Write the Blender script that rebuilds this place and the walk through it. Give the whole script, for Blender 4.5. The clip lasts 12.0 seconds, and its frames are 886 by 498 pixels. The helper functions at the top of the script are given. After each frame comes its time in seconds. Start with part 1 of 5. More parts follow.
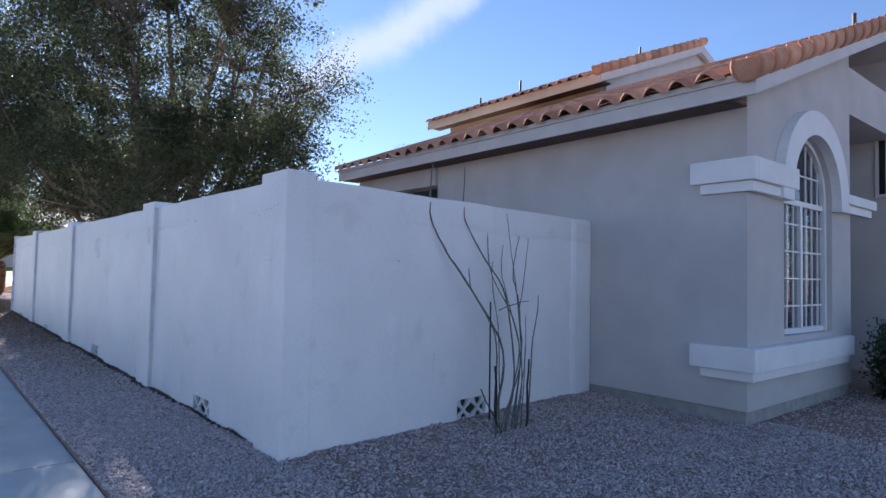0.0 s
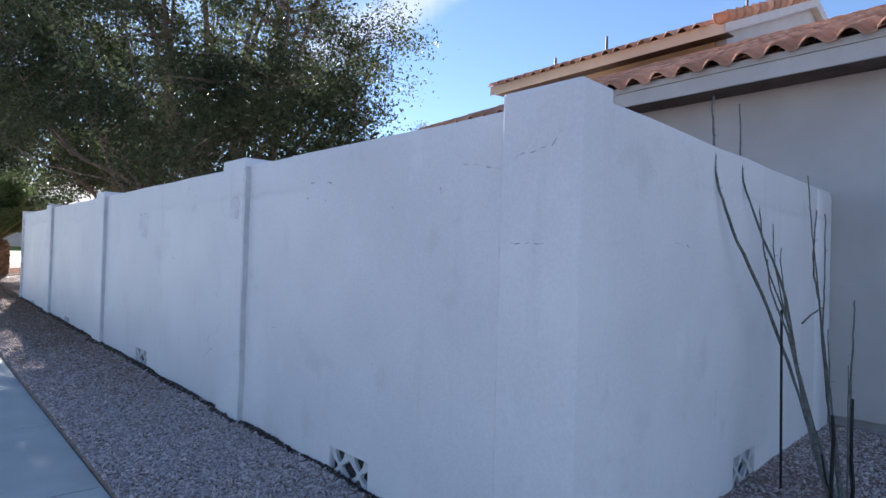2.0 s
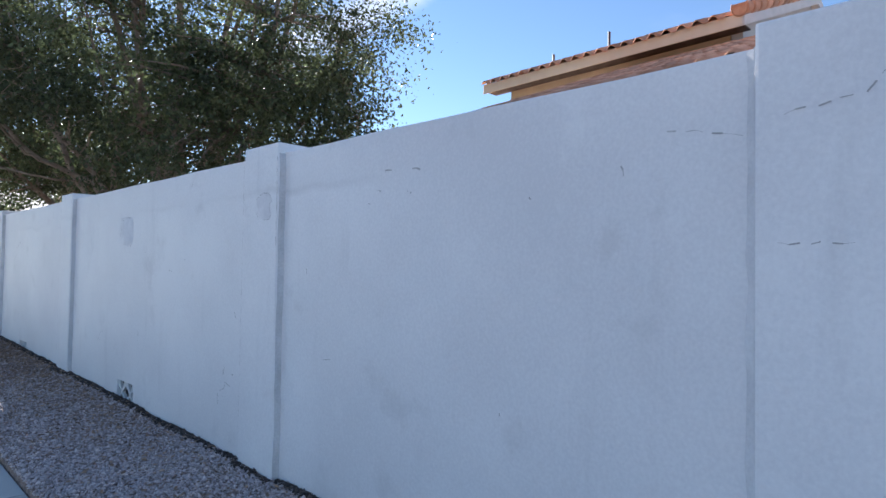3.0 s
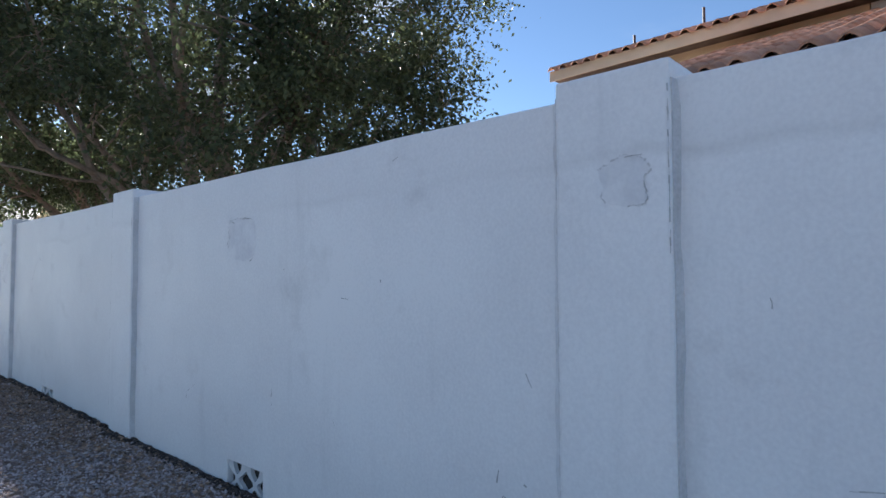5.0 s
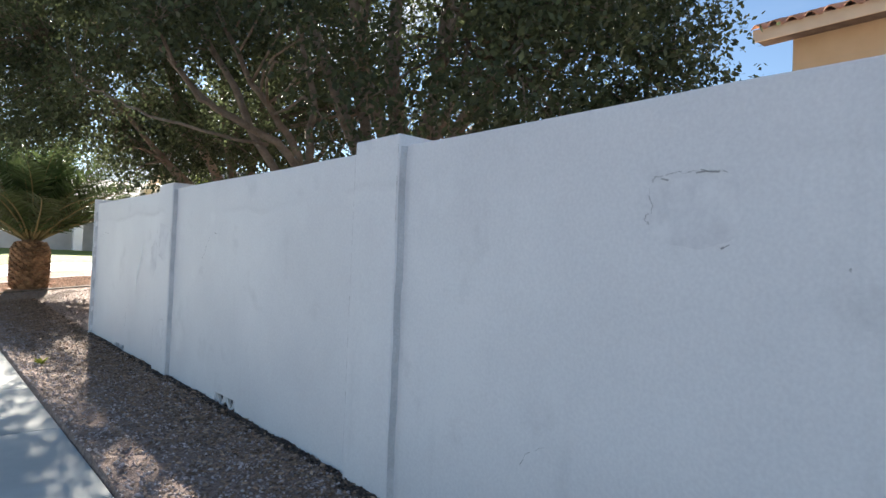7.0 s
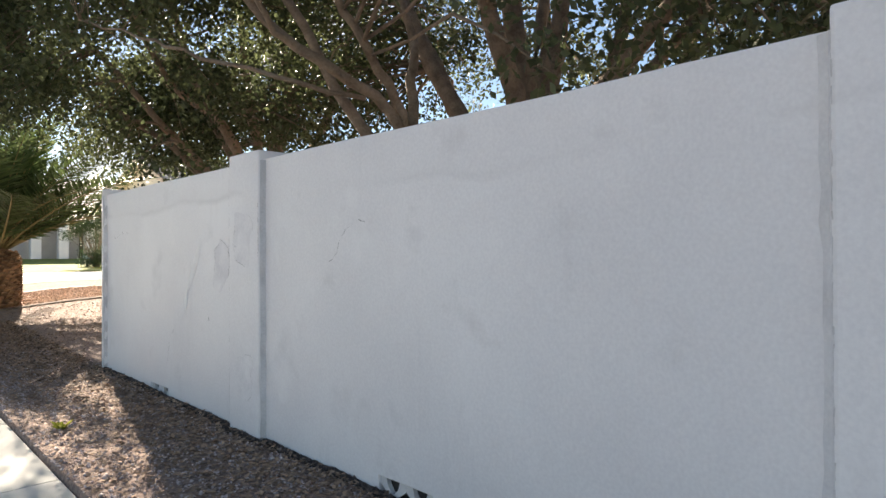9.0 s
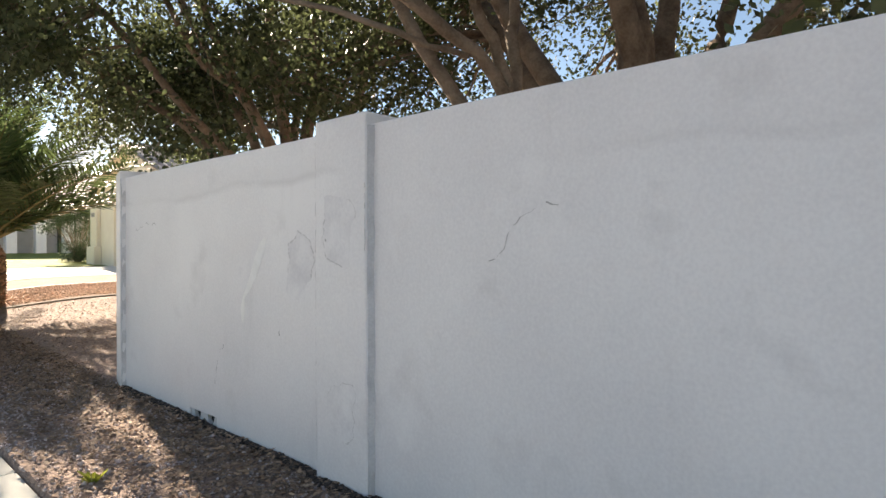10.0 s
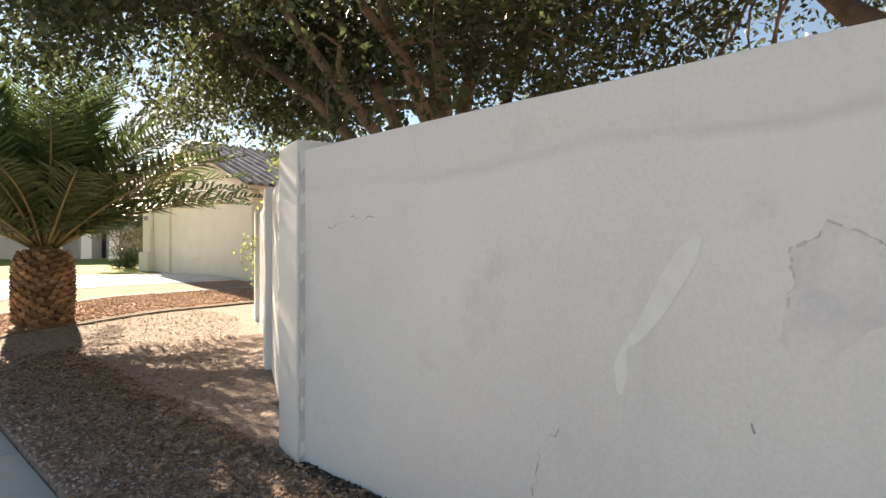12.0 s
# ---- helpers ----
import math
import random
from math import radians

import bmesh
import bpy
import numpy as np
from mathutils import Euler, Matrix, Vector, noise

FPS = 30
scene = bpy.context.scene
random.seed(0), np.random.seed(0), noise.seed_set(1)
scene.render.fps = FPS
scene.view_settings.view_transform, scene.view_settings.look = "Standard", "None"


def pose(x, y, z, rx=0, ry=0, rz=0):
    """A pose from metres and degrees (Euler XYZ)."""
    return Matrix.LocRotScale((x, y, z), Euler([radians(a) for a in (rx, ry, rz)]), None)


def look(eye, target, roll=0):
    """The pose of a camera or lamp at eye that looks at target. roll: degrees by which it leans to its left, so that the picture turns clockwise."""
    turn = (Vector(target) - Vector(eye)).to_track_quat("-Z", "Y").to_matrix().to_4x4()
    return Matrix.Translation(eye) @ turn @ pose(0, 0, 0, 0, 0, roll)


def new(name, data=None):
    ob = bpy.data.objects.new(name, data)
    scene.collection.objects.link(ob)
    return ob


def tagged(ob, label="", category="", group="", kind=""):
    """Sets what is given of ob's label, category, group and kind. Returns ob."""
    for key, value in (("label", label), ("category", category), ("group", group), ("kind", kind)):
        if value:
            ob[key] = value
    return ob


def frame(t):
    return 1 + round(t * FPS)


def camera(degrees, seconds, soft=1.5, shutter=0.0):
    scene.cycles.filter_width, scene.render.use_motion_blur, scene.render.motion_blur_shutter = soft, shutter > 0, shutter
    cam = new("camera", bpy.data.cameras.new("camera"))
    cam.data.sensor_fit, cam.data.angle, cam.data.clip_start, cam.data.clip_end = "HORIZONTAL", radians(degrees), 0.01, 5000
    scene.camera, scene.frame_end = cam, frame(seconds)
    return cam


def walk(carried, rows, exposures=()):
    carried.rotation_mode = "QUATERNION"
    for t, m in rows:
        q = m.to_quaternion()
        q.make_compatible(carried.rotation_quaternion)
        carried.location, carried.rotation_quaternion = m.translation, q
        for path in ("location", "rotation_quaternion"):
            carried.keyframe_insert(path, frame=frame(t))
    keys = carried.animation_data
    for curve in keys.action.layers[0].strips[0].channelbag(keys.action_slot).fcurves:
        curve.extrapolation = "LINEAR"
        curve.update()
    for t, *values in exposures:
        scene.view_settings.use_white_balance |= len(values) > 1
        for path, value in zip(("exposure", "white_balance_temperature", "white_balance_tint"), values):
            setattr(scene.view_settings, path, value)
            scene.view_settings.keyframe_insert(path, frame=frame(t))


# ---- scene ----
cam = camera(72.9, 12.0, 1.5)
PATH = [
    (0, (-0.579, 0.606, 1.384), (0.757, 2.092, 1.47), 1.2),
    (0.5, (-0.533, 1.268, 1.391), (0.793, 2.763, 1.463), 1.5),
    (1, (-0.568, 1.904, 1.397), (0.75, 3.408, 1.45), 1.8),
    (1.5, (-0.506, 2.575, 1.401), (0.813, 4.079, 1.433), 1.8),
    (2, (-0.513, 3.215, 1.399), (0.832, 4.695, 1.427), 1.7),
    (2.5, (-0.494, 3.843, 1.387), (0.898, 5.278, 1.427), 1.2),
    (4.5, (-0.402, 6.362, 1.418), (1.122, 7.654, 1.51), 1.1),
    (5, (-0.426, 7.016, 1.432), (1.061, 8.351, 1.52), -0.2),
    (5.5, (-0.441, 7.594, 1.43), (0.999, 8.981, 1.487), 0.1),
    (6, (-0.432, 8.248, 1.438), (0.962, 9.681, 1.501), 1.5),
    (6.5, (-0.491, 8.875, 1.448), (0.863, 10.346, 1.505), 2.2),
    (7, (-0.496, 9.492, 1.444), (0.84, 10.98, 1.489), 2.3),
    (8.8, (-0.49, 11.839, 1.441), (0.946, 13.232, 1.463), 0.4),
    (9, (-0.503, 12.096, 1.434), (0.922, 13.499, 1.451), -0.3),
    (9.5, (-0.548, 12.757, 1.442), (0.949, 14.083, 1.467), -0.7),
    (10, (-0.459, 13.462, 1.448), (1.013, 14.817, 1.447), -0.2),
    (10.5, (-0.448, 14.053, 1.456), (0.98, 15.453, 1.433), 1.0),
    (11, (-0.405, 14.735, 1.464), (0.964, 16.193, 1.491), -0.7),
    (11.5, (-0.43, 15.363, 1.494), (1.003, 16.757, 1.565), 0.2),
    (12, (-0.395, 16.017, 1.463), (1.023, 17.427, 1.482), -0.1),
]
EXPOSURES = [(0.0, 1.83, 5600, 20), (2.0, 1.97, 5750, 17), (2.5, 2.04, 5780, 15), (4.5, 1.91, 5800, 11), (5.0, 1.80, 5820, 12), (5.5, 1.96, 5950, 11), (6.0, 2.11, 6120, 11), (7.0, 2.06, 6480, 11), (9.5, 2.19, 7480, 14), (10.5, 2.04, 7650, 14), (11.0, 2.01, 7720, 14), (12.0, 2.04, 8000, 13)]
walk(cam, [(t, look(eye, target, roll)) for t, eye, target, roll in PATH], EXPOSURES)

# ---------------------------------------------------------------- light
SUN_AZ, SUN_EL = 11.5, 25.0  # degrees clockwise from +y, degrees above the horizon
sun_way = Vector((math.sin(radians(SUN_AZ)) * math.cos(radians(SUN_EL)), math.cos(radians(SUN_AZ)) * math.cos(radians(SUN_EL)), math.sin(radians(SUN_EL))))
sun = new("sun", bpy.data.lights.new("sun", "SUN"))
sun.data.energy, sun.data.angle, sun.data.color = 5.2, radians(0.55), (1.0, 0.93, 0.82)
sun.matrix_world = look((0, 0, 30), Vector((0, 0, 30)) - sun_way)


def make_world():
    w = bpy.data.worlds.new("sky")
    scene.world = w
    w.use_nodes = True
    nt = w.node_tree
    nt.nodes.clear()
    N, L = nt.nodes.new, nt.links.new

    def op(kind, a, b=None):
        n = N("ShaderNodeMath")
        n.operation = kind
        for k, v in ((0, a), (1, b)):
            if v is None:
                continue
            if isinstance(v, (int, float)):
                n.inputs[k].default_value = v
            else:
                L(v, n.inputs[k])
        return n.outputs[0]

    out, bg, sky = N("ShaderNodeOutputWorld"), N("ShaderNodeBackground"), N("ShaderNodeTexSky")
    sky.sky_type, sky.sun_disc = "NISHITA", False
    sky.sun_elevation, sky.sun_rotation = radians(SUN_EL), radians(SUN_AZ)
    sky.air_density, sky.dust_density, sky.ozone_density = 1.0, 0.05, 2.2
    bg.inputs["Strength"].default_value = 0.045
    tc = N("ShaderNodeTexCoord")
    sep = N("ShaderNodeSeparateXYZ")
    L(tc.outputs["Generated"], sep.inputs[0])
    # one long streak of cloud on a great circle, broken by noise
    a = Vector((math.sin(radians(33)) * math.cos(radians(20)), math.cos(radians(33)) * math.cos(radians(20)), math.sin(radians(20))))
    b = Vector((math.sin(radians(48)) * math.cos(radians(28)), math.cos(radians(48)) * math.cos(radians(28)), math.sin(radians(28))))
    n = a.cross(b).normalized()
    dot = N("ShaderNodeVectorMath")
    dot.operation = "DOT_PRODUCT"
    L(tc.outputs["Generated"], dot.inputs[0])
    dot.inputs[1].default_value = n
    n1, n2 = N("ShaderNodeTexNoise"), N("ShaderNodeTexNoise")
    for nn, sc, det, rough in ((n1, 9.0, 6, 0.62), (n2, 2.2, 7, 0.58)):
        nn.inputs["Scale"].default_value, nn.inputs["Detail"].default_value, nn.inputs["Roughness"].default_value = sc, det, rough
    mp = N("ShaderNodeMapping")
    mp.inputs["Scale"].default_value = (1.0, 1.0, 2.6)
    L(tc.outputs["Generated"], mp.inputs[0])
    L(mp.outputs[0], n2.inputs["Vector"])
    L(tc.outputs["Generated"], n1.inputs["Vector"])
    away = op("ABSOLUTE", op("ADD", dot.outputs["Value"], op("MULTIPLY", op("SUBTRACT", n1.outputs["Fac"], 0.5), 0.07)))
    r1 = N("ShaderNodeMapRange")
    r1.interpolation_type = "SMOOTHSTEP"
    L(away, r1.inputs["Value"])
    r1.inputs["From Min"].default_value, r1.inputs["From Max"].default_value = 0.004, 0.05
    r1.inputs["To Min"].default_value, r1.inputs["To Max"].default_value = 0.75, 0.0
    # thin haze and soft cloud low in the sky
    r2 = N("ShaderNodeMapRange")
    r2.interpolation_type = "SMOOTHSTEP"
    L(op("SUBTRACT", n2.outputs["Fac"], op("MULTIPLY", sep.outputs["Z"], 0.55)), r2.inputs["Value"])
    r2.inputs["From Min"].default_value, r2.inputs["From Max"].default_value = 0.38, 0.72
    r2.inputs["To Max"].default_value = 0.28
    cl = op("MAXIMUM", r1.outputs[0], r2.outputs[0])
    mix = N("ShaderNodeMix")
    mix.data_type = "RGBA"
    L(cl, mix.inputs["Factor"])
    L(sky.outputs[0], mix.inputs["A"])
    mix.inputs["B"].default_value = (5.6, 5.9, 6.4, 1)
    L(mix.outputs["Result"], bg.inputs["Color"])
    L(bg.outputs[0], out.inputs[0])


make_world()

# ---------------------------------------------------------------- materials


def mat(name, c1, c2, rough=0.85, scale=6.0, fine=120.0, bump=0.15, dist=0.01, spec=0.3, vary=0.0, trans=0.0, stain=None, metal=0.0, coords="Object"):
    """A surface of two colours mixed at two scales, with fine relief. vary: change of value from object to object."""
    m = bpy.data.materials.new(name)
    m.use_nodes = True
    nt = m.node_tree
    N, L = nt.nodes.new, nt.links.new
    bs = nt.nodes["Principled BSDF"]
    tc = N("ShaderNodeTexCoord")
    big, small = N("ShaderNodeTexNoise"), N("ShaderNodeTexNoise")
    big.inputs["Scale"].default_value, big.inputs["Detail"].default_value = scale, 5
    small.inputs["Scale"].default_value, small.inputs["Detail"].default_value = fine, 3
    for q in (big, small):
        L(tc.outputs[coords], q.inputs["Vector"])
    add = N("ShaderNodeMath")
    add.operation = "MULTIPLY_ADD"
    L(small.outputs["Fac"], add.inputs[0])
    add.inputs[1].default_value = 0.5
    sub = N("ShaderNodeMath")
    sub.operation = "SUBTRACT"
    L(big.outputs["Fac"], sub.inputs[0])
    sub.inputs[1].default_value = 0.25
    L(sub.outputs[0], add.inputs[2])
    ramp = N("ShaderNodeMapRange")
    ramp.inputs["From Min"].default_value, ramp.inputs["From Max"].default_value = 0.3, 0.7
    L(add.outputs[0], ramp.inputs["Value"])
    mix = N("ShaderNodeMix")
    mix.data_type = "RGBA"
    mix.inputs["A"].default_value, mix.inputs["B"].default_value = (*c1, 1), (*c2, 1)
    L(ramp.outputs[0], mix.inputs["Factor"])
    col = mix.outputs["Result"]
    if vary:
        info, hsv = N("ShaderNodeObjectInfo"), N("ShaderNodeHueSaturation")
        r = N("ShaderNodeMapRange")
        r.inputs["To Min"].default_value, r.inputs["To Max"].default_value = 1 - vary, 1 + vary
        L(info.outputs["Random"], r.inputs["Value"])
        L(r.outputs[0], hsv.inputs["Value"])
        L(col, hsv.inputs["Color"])
        col = hsv.outputs[0]
    if stain:
        col = stain(nt, tc, col)
    L(col, bs.inputs["Base Color"])
    bs.inputs["Roughness"].default_value, bs.inputs["Specular IOR Level"].default_value, bs.inputs["Metallic"].default_value = rough, spec, metal
    if bump:
        bm = N("ShaderNodeBump")
        bm.inputs["Strength"].default_value, bm.inputs["Distance"].default_value = bump, dist
        L(add.outputs[0], bm.inputs["Height"])
        L(bm.outputs[0], bs.inputs["Normal"])
    return m


def island_vary(m, low, high, sat=1.0):
    """Vary a material's value from one loose piece of a mesh to the next."""
    nt = m.node_tree
    N, L = nt.nodes.new, nt.links.new
    bs = nt.nodes["Principled BSDF"]
    src = bs.inputs["Base Color"].links[0].from_socket
    geo, hsv, r = N("ShaderNodeNewGeometry"), N("ShaderNodeHueSaturation"), N("ShaderNodeMapRange")
    r.inputs["To Min"].default_value, r.inputs["To Max"].default_value = low, high
    L(geo.outputs["Random Per Island"], r.inputs["Value"])
    L(r.outputs[0], hsv.inputs["Value"])
    hsv.inputs["Saturation"].default_value = sat
    L(src, hsv.inputs["Color"])
    L(hsv.outputs[0], bs.inputs["Base Color"])
    return m


def wall_stain(nt, tc, col):
    """Old dirt along a trowel line under the wall's top, runs below it and splashed dirt at the foot."""
    N, L = nt.nodes.new, nt.links.new
    sep = N("ShaderNodeSeparateXYZ")
    L(tc.outputs["Object"], sep.inputs[0])
    wob = N("ShaderNodeTexNoise")
    wob.inputs["Scale"].default_value, wob.inputs["Detail"].default_value = 1.1, 8
    L(tc.outputs["Object"], wob.inputs["Vector"])
    ma = N("ShaderNodeMath")
    ma.operation = "MULTIPLY_ADD"
    L(wob.outputs["Fac"], ma.inputs[0])
    ma.inputs[1].default_value = 0.22
    L(sep.outputs["Z"], ma.inputs[2])
    cr = N("ShaderNodeValToRGB")
    e = cr.color_ramp.elements
    e[0].position, e[0].color = 0.0, (0, 0, 0, 1)
    e[1].position, e[1].color = 1.0, (0, 0, 0, 1)
    for p, v in ((0.46, 0.0), (0.50, 0.85), (0.525, 0.35), (0.62, 0.1)):
        k = e.new(p)
        k.color = (v, v, v, 1)
    mr = N("ShaderNodeMapRange")
    mr.inputs["From Min"].default_value, mr.inputs["From Max"].default_value = 1.45, 2.45
    L(ma.outputs[0], mr.inputs["Value"])
    L(mr.outputs[0], cr.inputs[0])
    patch = N("ShaderNodeTexNoise")
    patch.inputs["Scale"].default_value, patch.inputs["Detail"].default_value = 0.9, 4
    L(tc.outputs["Object"], patch.inputs["Vector"])
    pr = N("ShaderNodeMapRange")
    pr.inputs["From Min"].default_value, pr.inputs["From Max"].default_value = 0.48, 0.66
    L(patch.outputs["Fac"], pr.inputs["Value"])
    mu = N("ShaderNodeMath")
    mu.operation = "MULTIPLY"
    L(cr.outputs[0], mu.inputs[0])
    L(pr.outputs[0], mu.inputs[1])
    sc = N("ShaderNodeMath")
    sc.operation = "MULTIPLY"
    L(mu.outputs[0], sc.inputs[0])
    sc.inputs[1].default_value = 0.28
    mix = N("ShaderNodeMix")
    mix.data_type = "RGBA"
    L(sc.outputs[0], mix.inputs["Factor"])
    L(col, mix.inputs["A"])
    mix.inputs["B"].default_value = (0.36, 0.34, 0.32, 1)
    col = mix.outputs["Result"]
    for scale, stretch, lo, hi, most, tone in ((2.3, 1.0, 0.60, 0.72, 0.22, (0.44, 0.42, 0.41)), (5.0, 0.16, 0.60, 0.76, 0.16, (0.46, 0.45, 0.45)), (3.1, 0.8, 0.62, 0.75, 0.5, (0.90, 0.89, 0.88))):
        mp, nz, rg, mx = N("ShaderNodeMapping"), N("ShaderNodeTexNoise"), N("ShaderNodeMapRange"), N("ShaderNodeMix")
        mp.inputs["Scale"].default_value = (1, 1, stretch)
        mp.inputs["Location"].default_value = (scale, 3 * scale, 0)
        L(tc.outputs["Object"], mp.inputs[0])
        L(mp.outputs[0], nz.inputs["Vector"])
        nz.inputs["Scale"].default_value, nz.inputs["Detail"].default_value, nz.inputs["Roughness"].default_value = scale, 7, 0.62
        rg.inputs["From Min"].default_value, rg.inputs["From Max"].default_value, rg.inputs["To Max"].default_value = lo, hi, most
        L(nz.outputs["Fac"], rg.inputs["Value"])
        mx.data_type = "RGBA"
        L(rg.outputs[0], mx.inputs["Factor"])
        L(col, mx.inputs["A"])
        mx.inputs["B"].default_value = (*tone, 1)
        col = mx.outputs["Result"]
    return col


def leaf_mat(name, c1, c2, trans):
    m = mat(name, c1, c2, rough=0.5, scale=0.7, fine=9.0, bump=0.0, spec=0.3)
    island_vary(m, 0.6, 1.35)
    nt = m.node_tree
    N, L = nt.nodes.new, nt.links.new
    bs, out = nt.nodes["Principled BSDF"], nt.nodes["Material Output"]
    tr, mx = N("ShaderNodeBsdfTranslucent"), N("ShaderNodeMixShader")
    src = bs.inputs["Base Color"].links[0].from_socket
    br = N("ShaderNodeHueSaturation")
    br.inputs["Value"].default_value, br.inputs["Saturation"].default_value, br.inputs["Hue"].default_value = 1.7, 1.0, 0.49
    L(src, br.inputs["Color"])
    L(br.outputs[0], tr.inputs["Color"])
    mx.inputs[0].default_value = trans
    L(bs.outputs[0], mx.inputs[1])
    L(tr.outputs[0], mx.inputs[2])
    L(mx.outputs[0], out.inputs["Surface"])
    return m


M_WALL = mat("painted_block_stucco", (0.74, 0.725, 0.73), (0.87, 0.855, 0.85), rough=0.5, scale=0.9, fine=70.0, bump=0.13, dist=0.006, spec=0.6, stain=wall_stain)
M_VENT = mat("painted_concrete_block", (0.60, 0.59, 0.59), (0.70, 0.69, 0.68), rough=0.92, scale=14, fine=160, bump=0.4, dist=0.004)
M_HOUSE = mat("taupe_stucco", (0.49, 0.475, 0.462), (0.575, 0.555, 0.54), rough=0.92, scale=2.0, fine=140, bump=0.3, dist=0.006, spec=0.15)
# Tan stucco tone that has the warm light bounced off the roof in it.
M_WARM_LIT = mat("warm_lit_stucco", (0.56, 0.42, 0.27), (0.63, 0.48, 0.32), rough=0.92, scale=2.0, fine=140, bump=0.3, dist=0.006, spec=0.15)
M_TRIM = mat("white_stucco_trim", (0.76, 0.76, 0.77), (0.84, 0.84, 0.84), rough=0.88, scale=3, fine=150, bump=0.22, dist=0.005)
M_FASCIA = mat("painted_fascia_board", (0.56, 0.54, 0.52), (0.64, 0.62, 0.60), rough=0.6, scale=3, fine=60, bump=0.12, dist=0.004)
M_FASCIA2 = mat("cream_fascia_board", (0.68, 0.56, 0.42), (0.75, 0.63, 0.48), rough=0.65, scale=3, fine=60, bump=0.12, dist=0.004)
M_FOOT = mat("concrete_footing", (0.30, 0.285, 0.275), (0.40, 0.38, 0.365), rough=0.95, scale=8, fine=90, bump=0.4, dist=0.006)
M_TILE = mat("terracotta_tile", (0.44, 0.21, 0.125), (0.58, 0.34, 0.225), rough=0.85, scale=5.0, fine=60, bump=0.3, dist=0.006, vary=0.28)
M_TILEJ = island_vary(mat("terracotta_tile_joined", (0.50, 0.21, 0.105), (0.66, 0.35, 0.20), rough=0.85, scale=5.0, fine=60, bump=0.3, dist=0.006), 0.72, 1.28)
M_TILE2 = island_vary(mat("brown_grey_tile", (0.38, 0.33, 0.30), (0.52, 0.46, 0.42), rough=0.85, scale=5.0, fine=60, bump=0.3, dist=0.006), 0.72, 1.28)
M_WALK = mat("concrete_sidewalk", (0.46, 0.46, 0.43), (0.57, 0.57, 0.53), rough=0.9, scale=2.4, fine=140, bump=0.25, dist=0.004)
M_DRIVE = mat("pale_concrete_drive", (0.60, 0.58, 0.53), (0.70, 0.68, 0.62), rough=0.9, scale=1.5, fine=90, bump=0.2, dist=0.004)
M_ROAD = mat("asphalt", (0.11, 0.108, 0.105), (0.16, 0.155, 0.15), rough=0.9, scale=3, fine=180, bump=0.5, dist=0.008)
M_SOIL = mat("gravel_and_dirt", (0.20, 0.142, 0.118), (0.40, 0.295, 0.245), rough=0.97, scale=26.0, fine=75.0, bump=0.9, dist=0.03)
M_STONE = island_vary(mat("crushed_gravel", (0.47, 0.375, 0.35), (0.66, 0.545, 0.51), rough=0.92, scale=20.0, fine=150.0, bump=0.25, dist=0.004), 0.62, 1.22, 0.85)
M_RED = mat("red_brown_gravel", (0.26, 0.15, 0.10), (0.44, 0.27, 0.185), rough=0.97, scale=22.0, fine=70.0, bump=0.9, dist=0.03)
M_REDSTONE = island_vary(mat("red_stone", (0.40, 0.245, 0.165), (0.56, 0.36, 0.25), rough=0.95, scale=20.0, fine=90.0, bump=0.3, dist=0.006), 0.6, 1.4)
M_LAWN = mat("lawn_soil", (0.13, 0.17, 0.03), (0.30, 0.31, 0.07), rough=0.95, scale=2.5, fine=60.0, bump=0.8, dist=0.03)
M_BARK = mat("grey_brown_bark", (0.13, 0.098, 0.072), (0.27, 0.215, 0.165), rough=0.92, scale=7.0, fine=45.0, bump=0.7, dist=0.02)
M_LEAF = leaf_mat("small_dark_leaves", (0.034, 0.047, 0.023), (0.088, 0.108, 0.050), 0.35)
M_BUSH = leaf_mat("shrub_leaves", (0.02, 0.04, 0.02), (0.05, 0.075, 0.03), 0.2)
M_FROND = leaf_mat("palm_leaflets", (0.035, 0.065, 0.022), (0.085, 0.12, 0.045), 0.22)
M_RACHIS = mat("palm_rachis", (0.15, 0.13, 0.055), (0.27, 0.215, 0.095), rough=0.6, scale=4, fine=40, bump=0.1)
M_BOOT = island_vary(mat("palm_leaf_bases", (0.16, 0.085, 0.045), (0.36, 0.22, 0.12), rough=0.9, scale=9, fine=60, bump=0.5, dist=0.01), 0.55, 1.4)
M_CANE = mat("ocotillo_cane", (0.08, 0.083, 0.072), (0.21, 0.21, 0.185), rough=0.9, scale=30, fine=160, bump=0.6, dist=0.006)
M_STAKE = mat("black_stake", (0.012, 0.012, 0.012), (0.03, 0.03, 0.03), rough=0.5, scale=20, fine=90, bump=0.1)
# Near-black for a dark door, and for unlit interiors at windows.
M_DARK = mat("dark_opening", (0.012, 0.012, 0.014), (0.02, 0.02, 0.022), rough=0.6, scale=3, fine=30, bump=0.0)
M_WHITE = mat("white_vinyl", (0.78, 0.78, 0.79), (0.83, 0.83, 0.83), rough=0.4, scale=4, fine=60, bump=0.03)
M_BLIND = mat("blind_slats", (0.075, 0.077, 0.08), (0.12, 0.122, 0.125), rough=0.6, scale=4, fine=60, bump=0.03)
M_DOOR = mat("cream_garage_door", (0.78, 0.71, 0.57), (0.84, 0.77, 0.63), rough=0.6, scale=2, fine=50, bump=0.06)
M_PIPE = mat("dark_vent_pipe", (0.05, 0.035, 0.035), (0.09, 0.06, 0.06), rough=0.6, scale=8, fine=60, bump=0.1)
